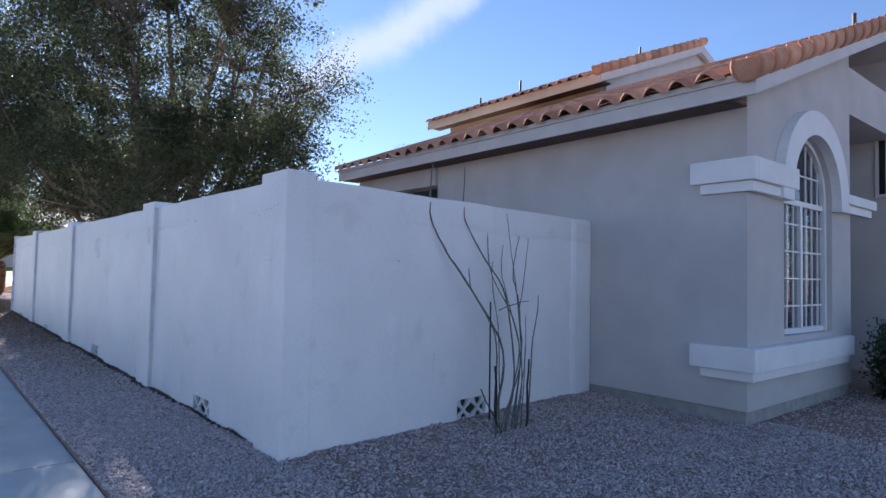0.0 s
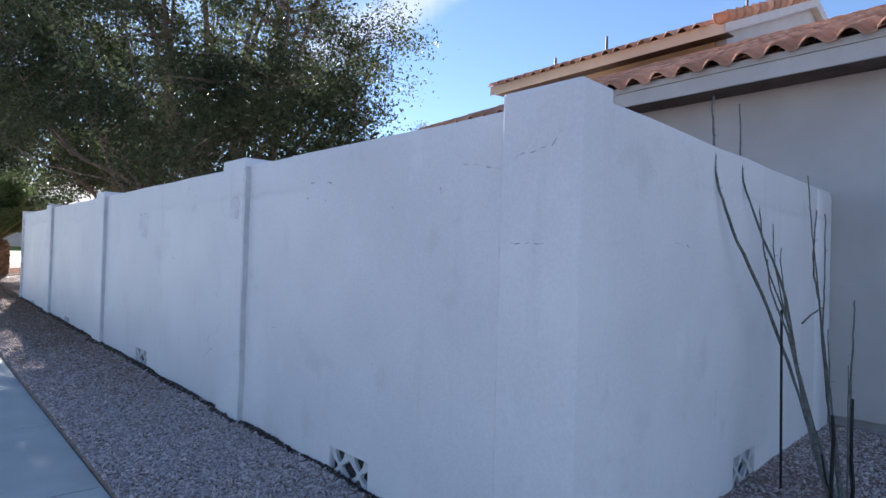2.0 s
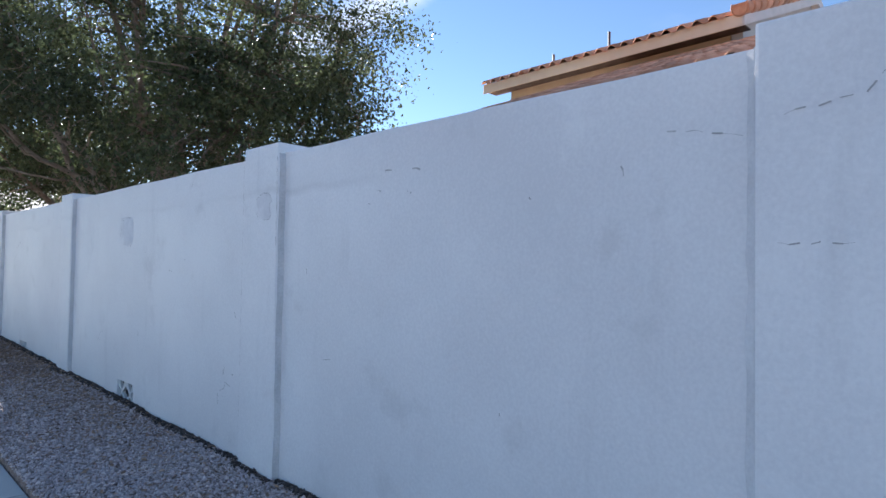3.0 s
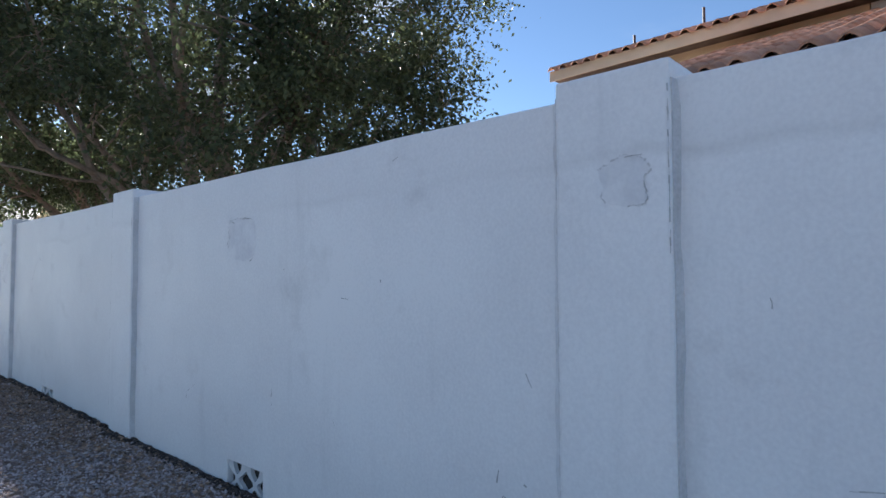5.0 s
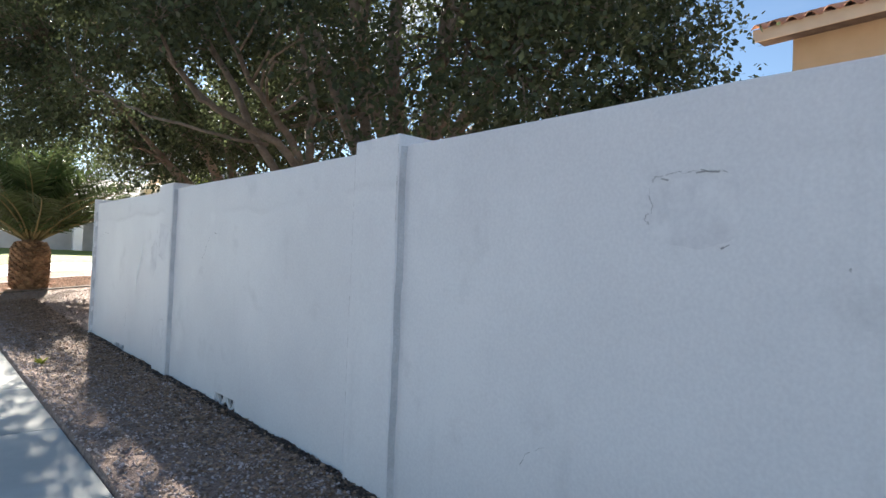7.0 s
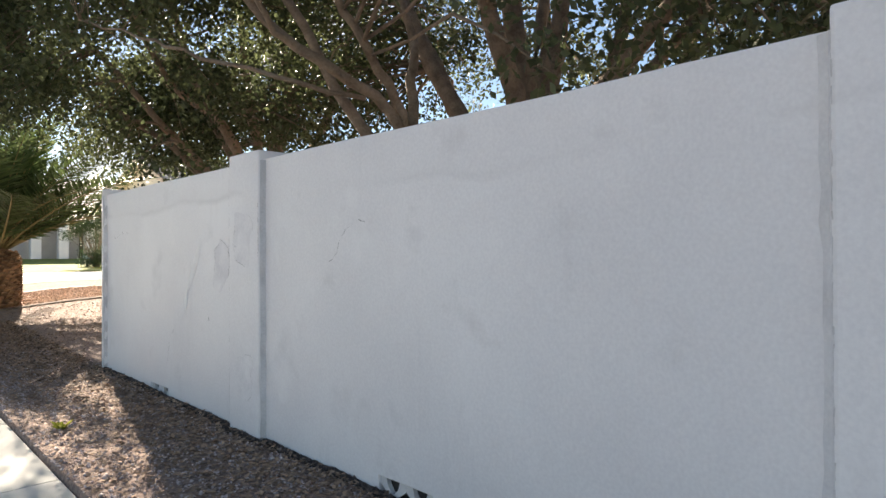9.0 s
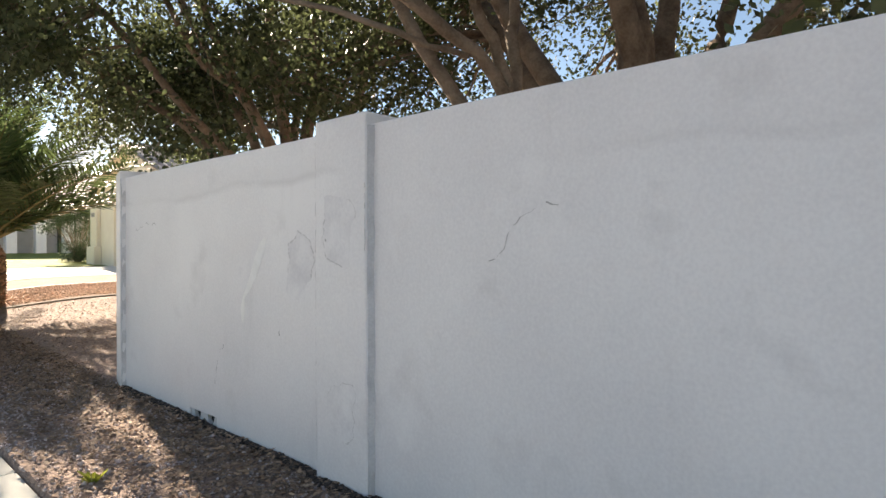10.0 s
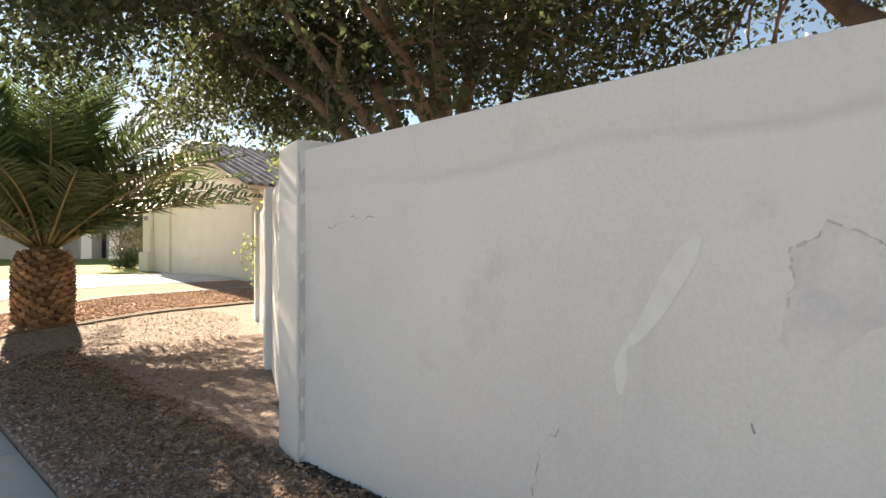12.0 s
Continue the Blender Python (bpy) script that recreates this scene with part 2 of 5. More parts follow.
# Greys of the painted shade strips beside pilasters; the paler one holds grime too.
M_SIDE_SHADE = mat("grey_side_shade", (0.52, 0.515, 0.52), (0.70, 0.69, 0.695), rough=0.95, scale=5, fine=80, bump=0.4, dist=0.004)
M_CORNER_SHADE = mat("pale_corner_shade_grime", (0.64, 0.63, 0.635), (0.78, 0.77, 0.77), rough=0.95, scale=6, fine=80, bump=0.4, dist=0.004)
# Near-black for the shade painted into the screen block holes.
M_HOLE_SHADE = mat("dark_hole_shade", (0.03, 0.028, 0.027), (0.065, 0.06, 0.057), rough=0.97, scale=20, fine=90, bump=0.6, dist=0.02)
M_LITTER = island_vary(mat("dry_leaf_litter", (0.19, 0.12, 0.078), (0.41, 0.28, 0.19), rough=0.85, scale=9.0, fine=60.0, bump=0.0), 0.5, 1.5)
# Dark debris colour, deep enough to paint the shadow line at the wall's foot.
M_DEBRIS_SHADE = island_vary(mat("dark_foot_debris_shade", (0.04, 0.031, 0.027), (0.11, 0.085, 0.07), rough=0.95, scale=20.0, fine=80.0, bump=0.0), 0.5, 1.6)
# Pale tone for the streak of light painted on the long wall.
M_LIGHT_STREAK = mat("painted_light_streak", (0.86, 0.85, 0.83), (0.93, 0.92, 0.90), rough=0.9, scale=14.0, fine=70.0, bump=0.2, dist=0.003)
# Brighter yellow-green leaf colour that has the sunlight put into it.
M_LIT = leaf_mat("sun_tinted_leaves", (0.11, 0.16, 0.035), (0.22, 0.27, 0.065), 0.5)
M_WEED = leaf_mat("weed_leaves", (0.16, 0.20, 0.03), (0.30, 0.33, 0.06), 0.3)
M_PATCH = mat("patched_stucco", (0.735, 0.72, 0.725), (0.86, 0.845, 0.84), rough=0.7, scale=7.0, fine=60.0, bump=0.3, dist=0.005, stain=wall_stain)
# Brown boards, darkened so that their colour carries the shade under the eaves.
M_SOFFIT = mat("dark_brown_soffit_shade", (0.075, 0.055, 0.045), (0.13, 0.10, 0.08), rough=0.8, scale=5.0, fine=60.0, bump=0.2, dist=0.004)
M_SMUDGE = mat("dirty_rim", (0.56, 0.545, 0.54), (0.72, 0.705, 0.70), rough=0.95, scale=11, fine=60, bump=0.0)
M_CRACK = mat("crack_shadow", (0.33, 0.32, 0.32), (0.54, 0.53, 0.52), rough=0.95, scale=14, fine=80, bump=0.0)


def glass_mat():
    m = bpy.data.materials.new("window_glass")
    m.use_nodes = True
    b = m.node_tree.nodes["Principled BSDF"]
    b.inputs["Base Color"].default_value = (0.75, 0.8, 0.82, 1)
    b.inputs["Roughness"].default_value, b.inputs["Transmission Weight"].default_value, b.inputs["IOR"].default_value = 0.03, 1.0, 1.45
    return m


M_GLASS = glass_mat()

# ---------------------------------------------------------------- mesh helpers
BASE = {}


def thing(name, loc, label="", category="", group="", kind=""):
    e = new(name)
    e.location = loc
    e.empty_display_size = 0.1
    BASE[e.name] = Vector(loc)
    return tagged(e, label, category, group, kind)


def mesh_of(name, bm, material, smooth=False):
    me = bpy.data.meshes.new(name)
    bm.normal_update()
    bm.to_mesh(me)
    bm.free()
    me.materials.append(material)
    if smooth:
        for p in me.polygons:
            p.use_smooth = True
    return me


def attach(ob, parent):
    ob.parent = parent
    if parent.name in BASE:
        ob.matrix_parent_inverse = Matrix.Translation(-BASE[parent.name])
    return ob


def part(name, bm, material, parent, label="", smooth=False):
    ob = new(name, mesh_of(name, bm, material, smooth))
    attach(ob, parent)
    if label:
        ob["label"] = label
    return ob


def box(bm, lo, hi, bevel=0.0, m=None):
    r = bmesh.ops.create_cube(bm, size=1.0)
    vs = r["verts"]
    for v in vs:
        v.co = Vector([lo[k] + (v.co[k] + 0.5) * (hi[k] - lo[k]) for k in range(3)])
    if bevel:
        es = list({e for v in vs for e in v.link_edges})
        bmesh.ops.bevel(bm, geom=es, offset=bevel, segments=2, affect="EDGES", profile=0.6)
    if m is not None:
        for v in bm.verts:
            v.co = m @ v.co
    return bm


def boxes(*items, bevel=0.0):
    bm = bmesh.new()
    for lo, hi in items:
        b = bmesh.new()
        box(b, lo, hi, bevel)
        join(bm, b)
    return bm


def join(bm, other):
    me = bpy.data.meshes.new("tmp")
    other.to_mesh(me)
    other.free()
    bm.from_mesh(me)
    bpy.data.meshes.remove(me)
    return bm


def prism(pts, axis, a, b, bevel=0.0):
    """A solid from an outline in the plane across axis, from a to b along it. Outline points are in the order of the two other axes."""
    bm = bmesh.new()

    def put(p, d):
        return {"x": (d, p[0], p[1]), "y": (p[0], d, p[1]), "z": (p[0], p[1], d)}[axis]

    lo = [bm.verts.new(put(p, a)) for p in pts]
    hi = [bm.verts.new(put(p, b)) for p in pts]
    bm.faces.new(lo)
    bm.faces.new(hi)
    k = len(pts)
    for i in range(k):
        bm.faces.new((lo[i], lo[(i + 1) % k], hi[(i + 1) % k], hi[i]))
    bmesh.ops.recalc_face_normals(bm, faces=bm.faces)
    if bevel:
        es = [e for e in bm.edges if len(e.link_faces) == 2 and e.calc_face_angle() > 0.6]
        bmesh.ops.bevel(bm, geom=es, offset=bevel, segments=2, affect="EDGES", profile=0.6)
    return bm


def tube(bm, path, radii, sides=6):
    """A tapered round limb along a line of points."""
    rings = []
    pts = [Vector(p) for p in path]
    for i, p in enumerate(pts):
        d = (pts[min(i + 1, len(pts) - 1)] - pts[max(i - 1, 0)]).normalized()
        u = d.cross(Vector((0.31, 0.2, 0.93)) if abs(d.z) < 0.9 else Vector((1, 0.1, 0))).normalized()
        w = d.cross(u)
        rings.append([bm.verts.new(p + radii[i] * (math.cos(2 * math.pi * k / sides) * u + math.sin(2 * math.pi * k / sides) * w)) for k in range(sides)])
    for r0, r1 in zip(rings, rings[1:]):
        for k in range(sides):
            bm.faces.new((r0[k], r0[(k + 1) % sides], r1[(k + 1) % sides], r1[k]))
    bm.faces.new(rings[0][::-1])
    bm.faces.new(rings[-1])
    return bm


def bent(p0, p1, sag, n, rnd, wob=0.0):
    """A line of n+1 points from p0 to p1 that bows by sag and wobbles."""
    p0, p1, sag = Vector(p0), Vector(p1), Vector(sag)
    out = []
    for i in range(n + 1):
        t = i / n
        q = p0.lerp(p1, t) + sag * (4 * t * (1 - t))
        if 0 < i < n:
            q += Vector([rnd.uniform(-wob, wob) for _ in range(3)])
        out.append(q)
    return out


def through_points(pts, n=4):
    """A smooth line through a few points."""
    pts = [Vector(p) for p in pts]
    out = []
    last = len(pts) - 1
    for i in range(last):
        p0, p1, p2, p3 = pts[max(i - 1, 0)], pts[i], pts[i + 1], pts[min(i + 2, last)]
        for k in range(n):
            t = k / n
            out.append(0.5 * (2 * p1 + (p2 - p0) * t + (2 * p0 - 5 * p1 + 4 * p2 - p3) * t * t + (3 * p1 - p0 - 3 * p2 + p3) * t ** 3))
    return out + [pts[-1]]


def smooth01(t):
    t = max(0.0, min(1.0, t))
    return t * t * (3 - 2 * t)


def gz(x, y):
    """Height of the bare ground: it climbs along the street and more so in the next garden."""
    z = 0.02 + 0.0155 * min(max(y - 4.6, -3.0), 28.4)
    z -= 0.035 * smooth01((x - 4.2) / 1.4) * smooth01((5.2 - y) / 1.5)
    z += 0.03 * min(max(y - 36.5, 0.0), 14.0)
    z += 0.026 * min(max(y - 19.1, 0.0), 14.0) * smooth01((x - 0.2) / 3.4)
    return z


def raw_mesh(name, verts, faces, material):
    me = bpy.data.meshes.new(name)
    me.from_pydata(verts, [], faces)
    me.materials.append(material)
    return me


def sheet(name, xs, ys, lift, material, parent=None, thick=0.0):
    """A patch that lies on the ground along the given grid lines, with real edges where thick."""
    bm = bmesh.new()
    g = [[bm.verts.new((x, y, gz(x, y) + lift(x, y))) for y in ys] for x in xs]
    for i in range(len(xs) - 1):
        for j in range(len(ys) - 1):
            bm.faces.new((g[i][j], g[i + 1][j], g[i + 1][j + 1], g[i][j + 1]))
    if thick:
        ret = bmesh.ops.extrude_face_region(bm, geom=list(bm.faces))
        for v in ret["geom"]:
            if isinstance(v, bmesh.types.BMVert):
                v.co.z -= thick
        bmesh.ops.recalc_face_normals(bm, faces=bm.faces)
    me = mesh_of(name, bm, material)
    ob = new(name, me)
    return attach(ob, parent) if parent else ob


def steps(a, b, d):
    n = max(1, int(round((b - a) / d)))
    return [a + (b - a) * i / n for i in range(n + 1)]


# ---------------------------------------------------------------- ground, road, pavement
def near_bump(x, y):
    if x < 0.41:
        return -0.09 if x > -1.5 else -0.2
    near = 1.0 if (-4 < y < 24 and x < 12) else 0.3
    return near * (0.018 * noise.noise(Vector((x * 1.3, y * 1.3, 0))) + 0.010 * noise.noise(Vector((x * 5, y * 5, 3))))


gx = [-400, -150, -60, -25, -12, -6, -1.6, -1.5, 0.40, 0.42] + steps(0.5, 1.5, 0.1) + steps(1.65, 8, 0.2)[0:] + [8.5, 9.5, 11, 13, 16, 20, 28, 40, 70, 150, 400]
gy = [-400, -150, -60, -25, -12, -6, -3] + steps(-2, 20, 0.2) + steps(20.4, 34, 0.4) + [36, 38, 42, 48, 56, 70, 100, 160, 400]
tagged(sheet("ground", gx, gy, near_bump, M_SOIL), "purplish-grey gravel and dirt ground along the wall", "ground", kind="structure")
tagged(sheet("road", [-9.5, -6, -1.75], steps(-60, 90, 3.0), lambda x, y: -0.17, M_ROAD), "dark asphalt street beside the pavement", "road", kind="structure")


def make_pavement():
    p = thing("pavement", (-0.4, 0, 0), "pale grey concrete pavement in scored slabs", "pavement", kind="structure")
    y = -10.9
    while y < 60:
        ob = sheet("slab", [-1.12, -0.36, 0.40], [y + 0.004, y + 0.75, y + 1.49], lambda x, yy: -0.035, M_WALK, p, 0.1)
        y += 1.498
    bm = bmesh.new()
    for y in steps(-60, 88, 2.0):
        join(bm, boxes(((-1.74, y, gz(0, y) - 0.22), (-1.14, y + 1.99, gz(0, y) - 0.035)), bevel=0.02))
    part("kerb", bm, M_WALK, p, "rounded concrete kerb")


make_pavement()

# ---------------------------------------------------------------- boundary wall
FRONT, PANEL, TOP, PTOP = 1.48, 1.525, 2.08, 2.14
PILLARS = [4.61, 7.745, 12.08, 15.77, 19.08]  # near edge of each pilaster along the long wall
PW = 0.425
VENTS = {0: (6.05, 0.20), 1: (10.2, 0.275), 2: (14.17, 0.265), 3: (17.42, 0.285)}


def vent_block(parent, place, z0):
    """A concrete screen block of two X patterns, 0.41 by 0.2 m, its open holes backed by a dark plate."""
    bm = bmesh.new()
    h, w = 0.205, 0.205
    for k in range(2):
        for mx in (0, 1):
            for mz in (0, 1):
                arm = [(0.0, 0.0), (0.048, 0.0), (0.060, 0.040), (w / 2 - 0.012, h / 2 - 0.028), (w / 2 + 0.001, h / 2 - 0.024), (w / 2 + 0.001, h / 2 + 0.001), (w / 2 - 0.022, h / 2 + 0.001), (w / 2 - 0.026, h / 2 - 0.012), (0.034, 0.066), (0.0, 0.040)]
                arm = [(k * w + (w - a if mx else a), h - b if mz else b) for a, b in arm]
                join(bm, prism(arm, "y", 0.001 * mx, 0.026 + 0.001 * mz))
    # Dark plate close behind the bars stands in for the shade inside the holes.
    fill = boxes(((0.004, 0.030, -0.1), (0.406, 0.145, 0.2)))
    for q in (bm, fill):
        for v in q.verts:
            v.co = place @ (v.co + Vector((0, 0, z0)))
    part("hole_shade", fill, M_HOLE_SHADE, parent, "dark plate behind the screen block, standing in for shade in its holes")
    return part("vent_block", bm, M_VENT, parent, "concrete screen block with open X pattern")


def crack(parent, place, pts, rnd, width=0.004, jit=0.014, material=None, proud=0.003):
    """A hairline crack: a thin broken ribbon just proud of the paint, along (s, z) points on a wall face."""
    bm = bmesh.new()
    line = []
    for (a, b), (c, d) in zip(pts, pts[1:]):
        n = max(2, int(math.hypot(c - a, d - b) / 0.025))
        for i in range(n):
            t = i / n
            line.append((a + (c - a) * t + rnd.uniform(-jit, jit), b + (d - b) * t + rnd.uniform(-jit, jit)))
    line.append(pts[-1])
    for (a, b), (c, d) in zip(line, line[1:]):
        if rnd.random() < 0.25:
            continue
        w = width * rnd.uniform(0.25, 1.1) ** 1.4
        n = Vector((d - b, a - c))
        if n.length < 1e-6:
            continue
        n = n.normalized() * w / 2
        vs = [bm.verts.new(place @ Vector((p, -proud, q))) for p, q in ((a - n.x, b - n.y), (c - n.x, d - n.y), (c + n.x, d + n.y), (a + n.x, b + n.y))]
        bm.faces.new(vs)
    return part("crack", bm, material or M_CRACK, parent, "hairline crack in the paint")


def patch(parent, place, pts, rnd, material=None, label="greyish trowelled patch with a cracked rim"):
    """A thin uneven skin of newer stucco with a broken crack along parts of its rim."""
    rim = []
    for p in through_points([(a, 0, b) for a, b in pts + pts[:1]], 6)[:-1]:
        wob = 0.030 * noise.noise(Vector((p.x * 17, 3.0, p.z * 17))) + rnd.uniform(-0.004, 0.004)
        rim.append((p.x + wob, p.z + 0.6 * wob))
    mx, mz = sum(p[0] for p in rim) / len(rim), sum(p[1] for p in rim) / len(rim)
    bm = bmesh.new()
    mid = bm.verts.new(place @ Vector((mx, -0.0014, mz)))
    skin = [bm.verts.new(place @ Vector((p, -0.0010, q))) for p, q in rim]
    foot = [bm.verts.new(place @ Vector((p, 0.001, q))) for p, q in rim]
    k = len(rim)
    for i in range(k):
        j = (i + 1) % k
        bm.faces.new((mid, skin[i], skin[j]))
        bm.faces.new((skin[i], foot[i], foot[j], skin[j]))
    part("patch", bm, material or M_PATCH, parent, label)
    if material is None:
        run = []
        for p in rim + rim[:1]:
            run.append(p)
            if len(run) > 3 and rnd.random() < 0.25:
                k = rnd.random()
                if k < 0.6:
                    crack(parent, place, run, rnd, rnd.uniform(0.005, 0.011), 0.004, M_SMUDGE, 0.0022)
                if k < 0.3:
                    crack(parent, place, run, rnd, rnd.uniform(0.002, 0.004), 0.003)
                run = [p]


def along_west(x):
    """Local (s, depth, z) on a west-facing wall: s runs along +y, depth into the wall."""
    return Matrix(((0, 1, 0, x), (1, 0, 0, 0), (0, 0, 1, 0), (0, 0, 0, 1)))


def panel_outline(a, b, top, vent, rnd, lift=0.0):
    """Outline of one wall panel, with a notch for the screen block and a slightly uneven top."""
    pts = [(a, -0.3)]
    if vent:
        s, z = vent
        pts += [(s, -0.3), (s, z), (s + 0.41, z), (s + 0.41, -0.3)]
    pts += [(b, -0.3), (b, top)]
    n = int((b - a) / 0.42)
    for i in range(n - 1, 0, -1):
        pts.append((a + (b - a) * i / n, top + rnd.uniform(-0.006, 0.006)))
    pts.append((a, top))
    return pts


def shade_strip(y, side, width, rnd):
    """An uneven strip that paints shade into the angle between a pilaster's side and the panel, on the side -1 or 1."""
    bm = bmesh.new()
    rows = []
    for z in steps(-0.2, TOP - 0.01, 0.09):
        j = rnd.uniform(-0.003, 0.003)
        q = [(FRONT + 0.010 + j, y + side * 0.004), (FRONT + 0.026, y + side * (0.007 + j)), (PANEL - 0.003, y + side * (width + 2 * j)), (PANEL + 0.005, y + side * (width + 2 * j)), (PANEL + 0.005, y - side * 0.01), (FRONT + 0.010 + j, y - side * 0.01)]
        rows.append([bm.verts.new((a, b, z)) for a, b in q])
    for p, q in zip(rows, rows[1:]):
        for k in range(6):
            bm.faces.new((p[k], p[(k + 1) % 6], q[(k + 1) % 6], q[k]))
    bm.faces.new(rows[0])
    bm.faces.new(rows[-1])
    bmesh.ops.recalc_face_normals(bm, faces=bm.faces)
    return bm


def make_long_wall():
    rnd = random.Random(4)
    w = thing("wall_west", (FRONT + 0.1, 4.61, 0), "white painted stucco block boundary wall with pilasters", "wall", kind="structure")
    for i, y in enumerate(PILLARS):
        hi = y + PW if i < 4 else y + 0.40
        if i == 0:
            continue
        bm = boxes(((FRONT, y, -0.3), (FRONT + 0.29, hi, PTOP)), bevel=0.014)
        if i == 4:
            turn = Matrix.Translation((FRONT, y, 0)) @ Matrix.Rotation(radians(-15), 4, "Z") @ Matrix.Translation((-FRONT, -y, 0))
            for v in bm.verts:
                v.co = turn @ v.co
        part("pilaster", bm, M_WALL, w)
        # Grey strip puts the shade of the pilaster's near side into colour.
        part("pilaster_shade", shade_strip(y, -1, 0.013, rnd), M_SIDE_SHADE, w, "grey strip with the pilaster side's shade in its colour")
        if i < 4:
            # Far side: strip and smudged line carry corner shade and grime in their colour.
            part("pilaster_shade", shade_strip(hi, 1, 0.034, rnd), M_CORNER_SHADE, w)
            crack(w, along_west(FRONT), [(hi - 0.004, 0.3), (hi - 0.004, 1.2), (hi - 0.004, 2.08)], rnd, 0.005, 0.002, M_SMUDGE, 0.002)
    for i in range(4):
        a, b = PILLARS[i] + PW - 0.02, PILLARS[i + 1] + 0.02
        s, z = VENTS[i]
        bm = prism(panel_outline(a, b, TOP, (s, z), rnd), "x", PANEL, PANEL + 0.16, 0.008)
        part("panel", bm, M_WALL, w)
        vent_block(w, along_west(PANEL + 0.012) @ Matrix.Translation((s, 0, 0)), z - 0.205)
    f, g = along_west(FRONT), along_west(PANEL)
    # cracks and patched outlines, each where the wall shows one
    patch(w, f, [(16.10, 1.72), (16.02, 1.725), (15.87, 1.68), (15.89, 1.54), (15.91, 1.41), (15.93, 1.35), (16.02, 1.38), (16.10, 1.41), (16.12, 1.55)], rnd)
    patch(w, f, [(16.09, 0.68), (15.98, 0.74), (15.87, 0.75), (15.87, 0.63), (15.88, 0.48), (15.97, 0.45), (16.10, 0.52)], rnd)
    patch(w, g, [(16.42, 1.55), (16.50, 1.47), (16.53, 1.36), (16.545, 1.22), (16.52, 1.17), (16.44, 1.16), (16.34, 1.24), (16.28, 1.34), (16.30, 1.48)], rnd)
    patch(w, f, [(7.99, 1.79), (7.92, 1.83), (7.84, 1.82), (7.82, 1.74), (7.86, 1.67), (7.92, 1.66), (7.99, 1.70)], rnd)
    patch(w, g, [(10.61, 1.78), (10.50, 1.80), (10.38, 1.79), (10.30, 1.74), (10.31, 1.58), (10.40, 1.53), (10.57, 1.55), (10.62, 1.64)], rnd)
    for pts, wd in (
        ([(10.61, 1.78), (10.55, 1.77)], 0.007), ([(10.45, 1.79), (10.37, 1.785)], 0.007), ([(10.36, 1.53), (10.33, 1.54)], 0.007),
        ([(5.49, 1.76), (5.48, 1.72)], 0.007), ([(6.60, 1.75), (6.59, 1.74)], 0.008), ([(5.89, 1.67), (5.88, 1.66)], 0.008), ([(6.03, 0.78), (6.02, 0.76)], 0.010),
        ([(5.32, 1.86), (5.20, 1.84), (5.08, 1.81)], 0.005), ([(6.84, 1.77), (6.82, 1.765)], 0.009), ([(6.92, 1.71), (6.90, 1.705)], 0.009), ([(6.62, 1.76), (6.61, 1.74)], 0.008),
        ([(7.48, 1.36), (7.475, 1.33)], 0.006), ([(6.79, 1.87), (6.71, 1.87)], 0.008), ([(6.61, 1.87), (6.53, 1.85)], 0.008), ([(7.3, 0.85), (7.2, 0.86)], 0.004),
        ([(8.47, 0.66), (8.49, 0.58)], 0.008), ([(8.37, 0.64), (8.34, 0.62)], 0.008), ([(8.56, 0.47), (8.47, 0.51), (8.45, 0.56), (8.38, 0.54)], 0.007), ([(8.56, 0.47), (8.55, 0.39)], 0.007), ([(8.52, 0.44), (8.44, 0.46)], 0.005),
        ([(8.34, 1.05), (8.31, 1.0)], 0.004), ([(10.11, 0.78), (10.105, 0.68)], 0.007), ([(9.12, 1.965), (9.05, 1.99)], 0.009), ([(9.47, 1.32), (9.41, 1.31)], 0.003),
        ([(11.2, 0.56), (11.16, 0.64), (11.06, 0.69)], 0.004), ([(9.54, 0.72), (9.52, 0.66)], 0.005), ([(9.17, 1.41), (9.165, 1.39)], 0.007), ([(9.99, 1.475), (9.985, 1.46)], 0.007),
    ):
        crack(w, g, pts, rnd, wd, 0.004)
    for pts, wd in (([(8.09, 1.90), (8.05, 1.91)], 0.007), ([(7.90, 1.83), (7.84, 1.83)], 0.009), ([(16.10, 1.505), (16.095, 1.49)], 0.012), ([(16.2, 1.84), (16.19, 1.80)], 0.005), ([(15.775, 1.42), (15.776, 1.78)], 0.006)):
        crack(w, f, pts, rnd, wd, 0.003)
    # Pale ribbon: a streak of light on the wall, put into its colour.
    bm = bmesh.new()
    line = [(16.78, 1.52, 0.012), (16.82, 1.46, 0.030), (16.87, 1.37, 0.034), (16.93, 1.28, 0.032), (16.99, 1.19, 0.018), (17.04, 1.14, 0.010), (17.05, 1.06, 0.026), (17.06, 0.98, 0.010)]
    rows = [(bm.verts.new(g @ Vector((a - h * rnd.uniform(0.7, 1.2), -0.0025, z - h * 0.6))), bm.verts.new(g @ Vector((a + h * rnd.uniform(0.7, 1.2), -0.0025, z + h * 0.6)))) for a, z, h in line]
    for p, q in zip(rows, rows[1:]):
        bm.faces.new((p[0], p[1], q[1], q[0]))
    bmesh.ops.recalc_face_normals(bm, faces=bm.faces)
    part("light_streak", bm, M_LIGHT_STREAK, w, "pale diagonal streak of light painted on the wall")
    crack(w, g, [(15.02, 1.39), (14.95, 1.44), (14.93, 1.50), (14.84, 1.59), (14.74, 1.63), (14.66, 1.60)], rnd, 0.006, 0.007)
    crack(w, g, [(17.31, 0.80), (17.40, 0.73), (17.41, 0.62), (17.43, 0.52)], rnd, 0.005)
    crack(w, g, [(18.84, 1.60), (18.64, 1.66), (18.42, 1.65)], rnd, 0.005)
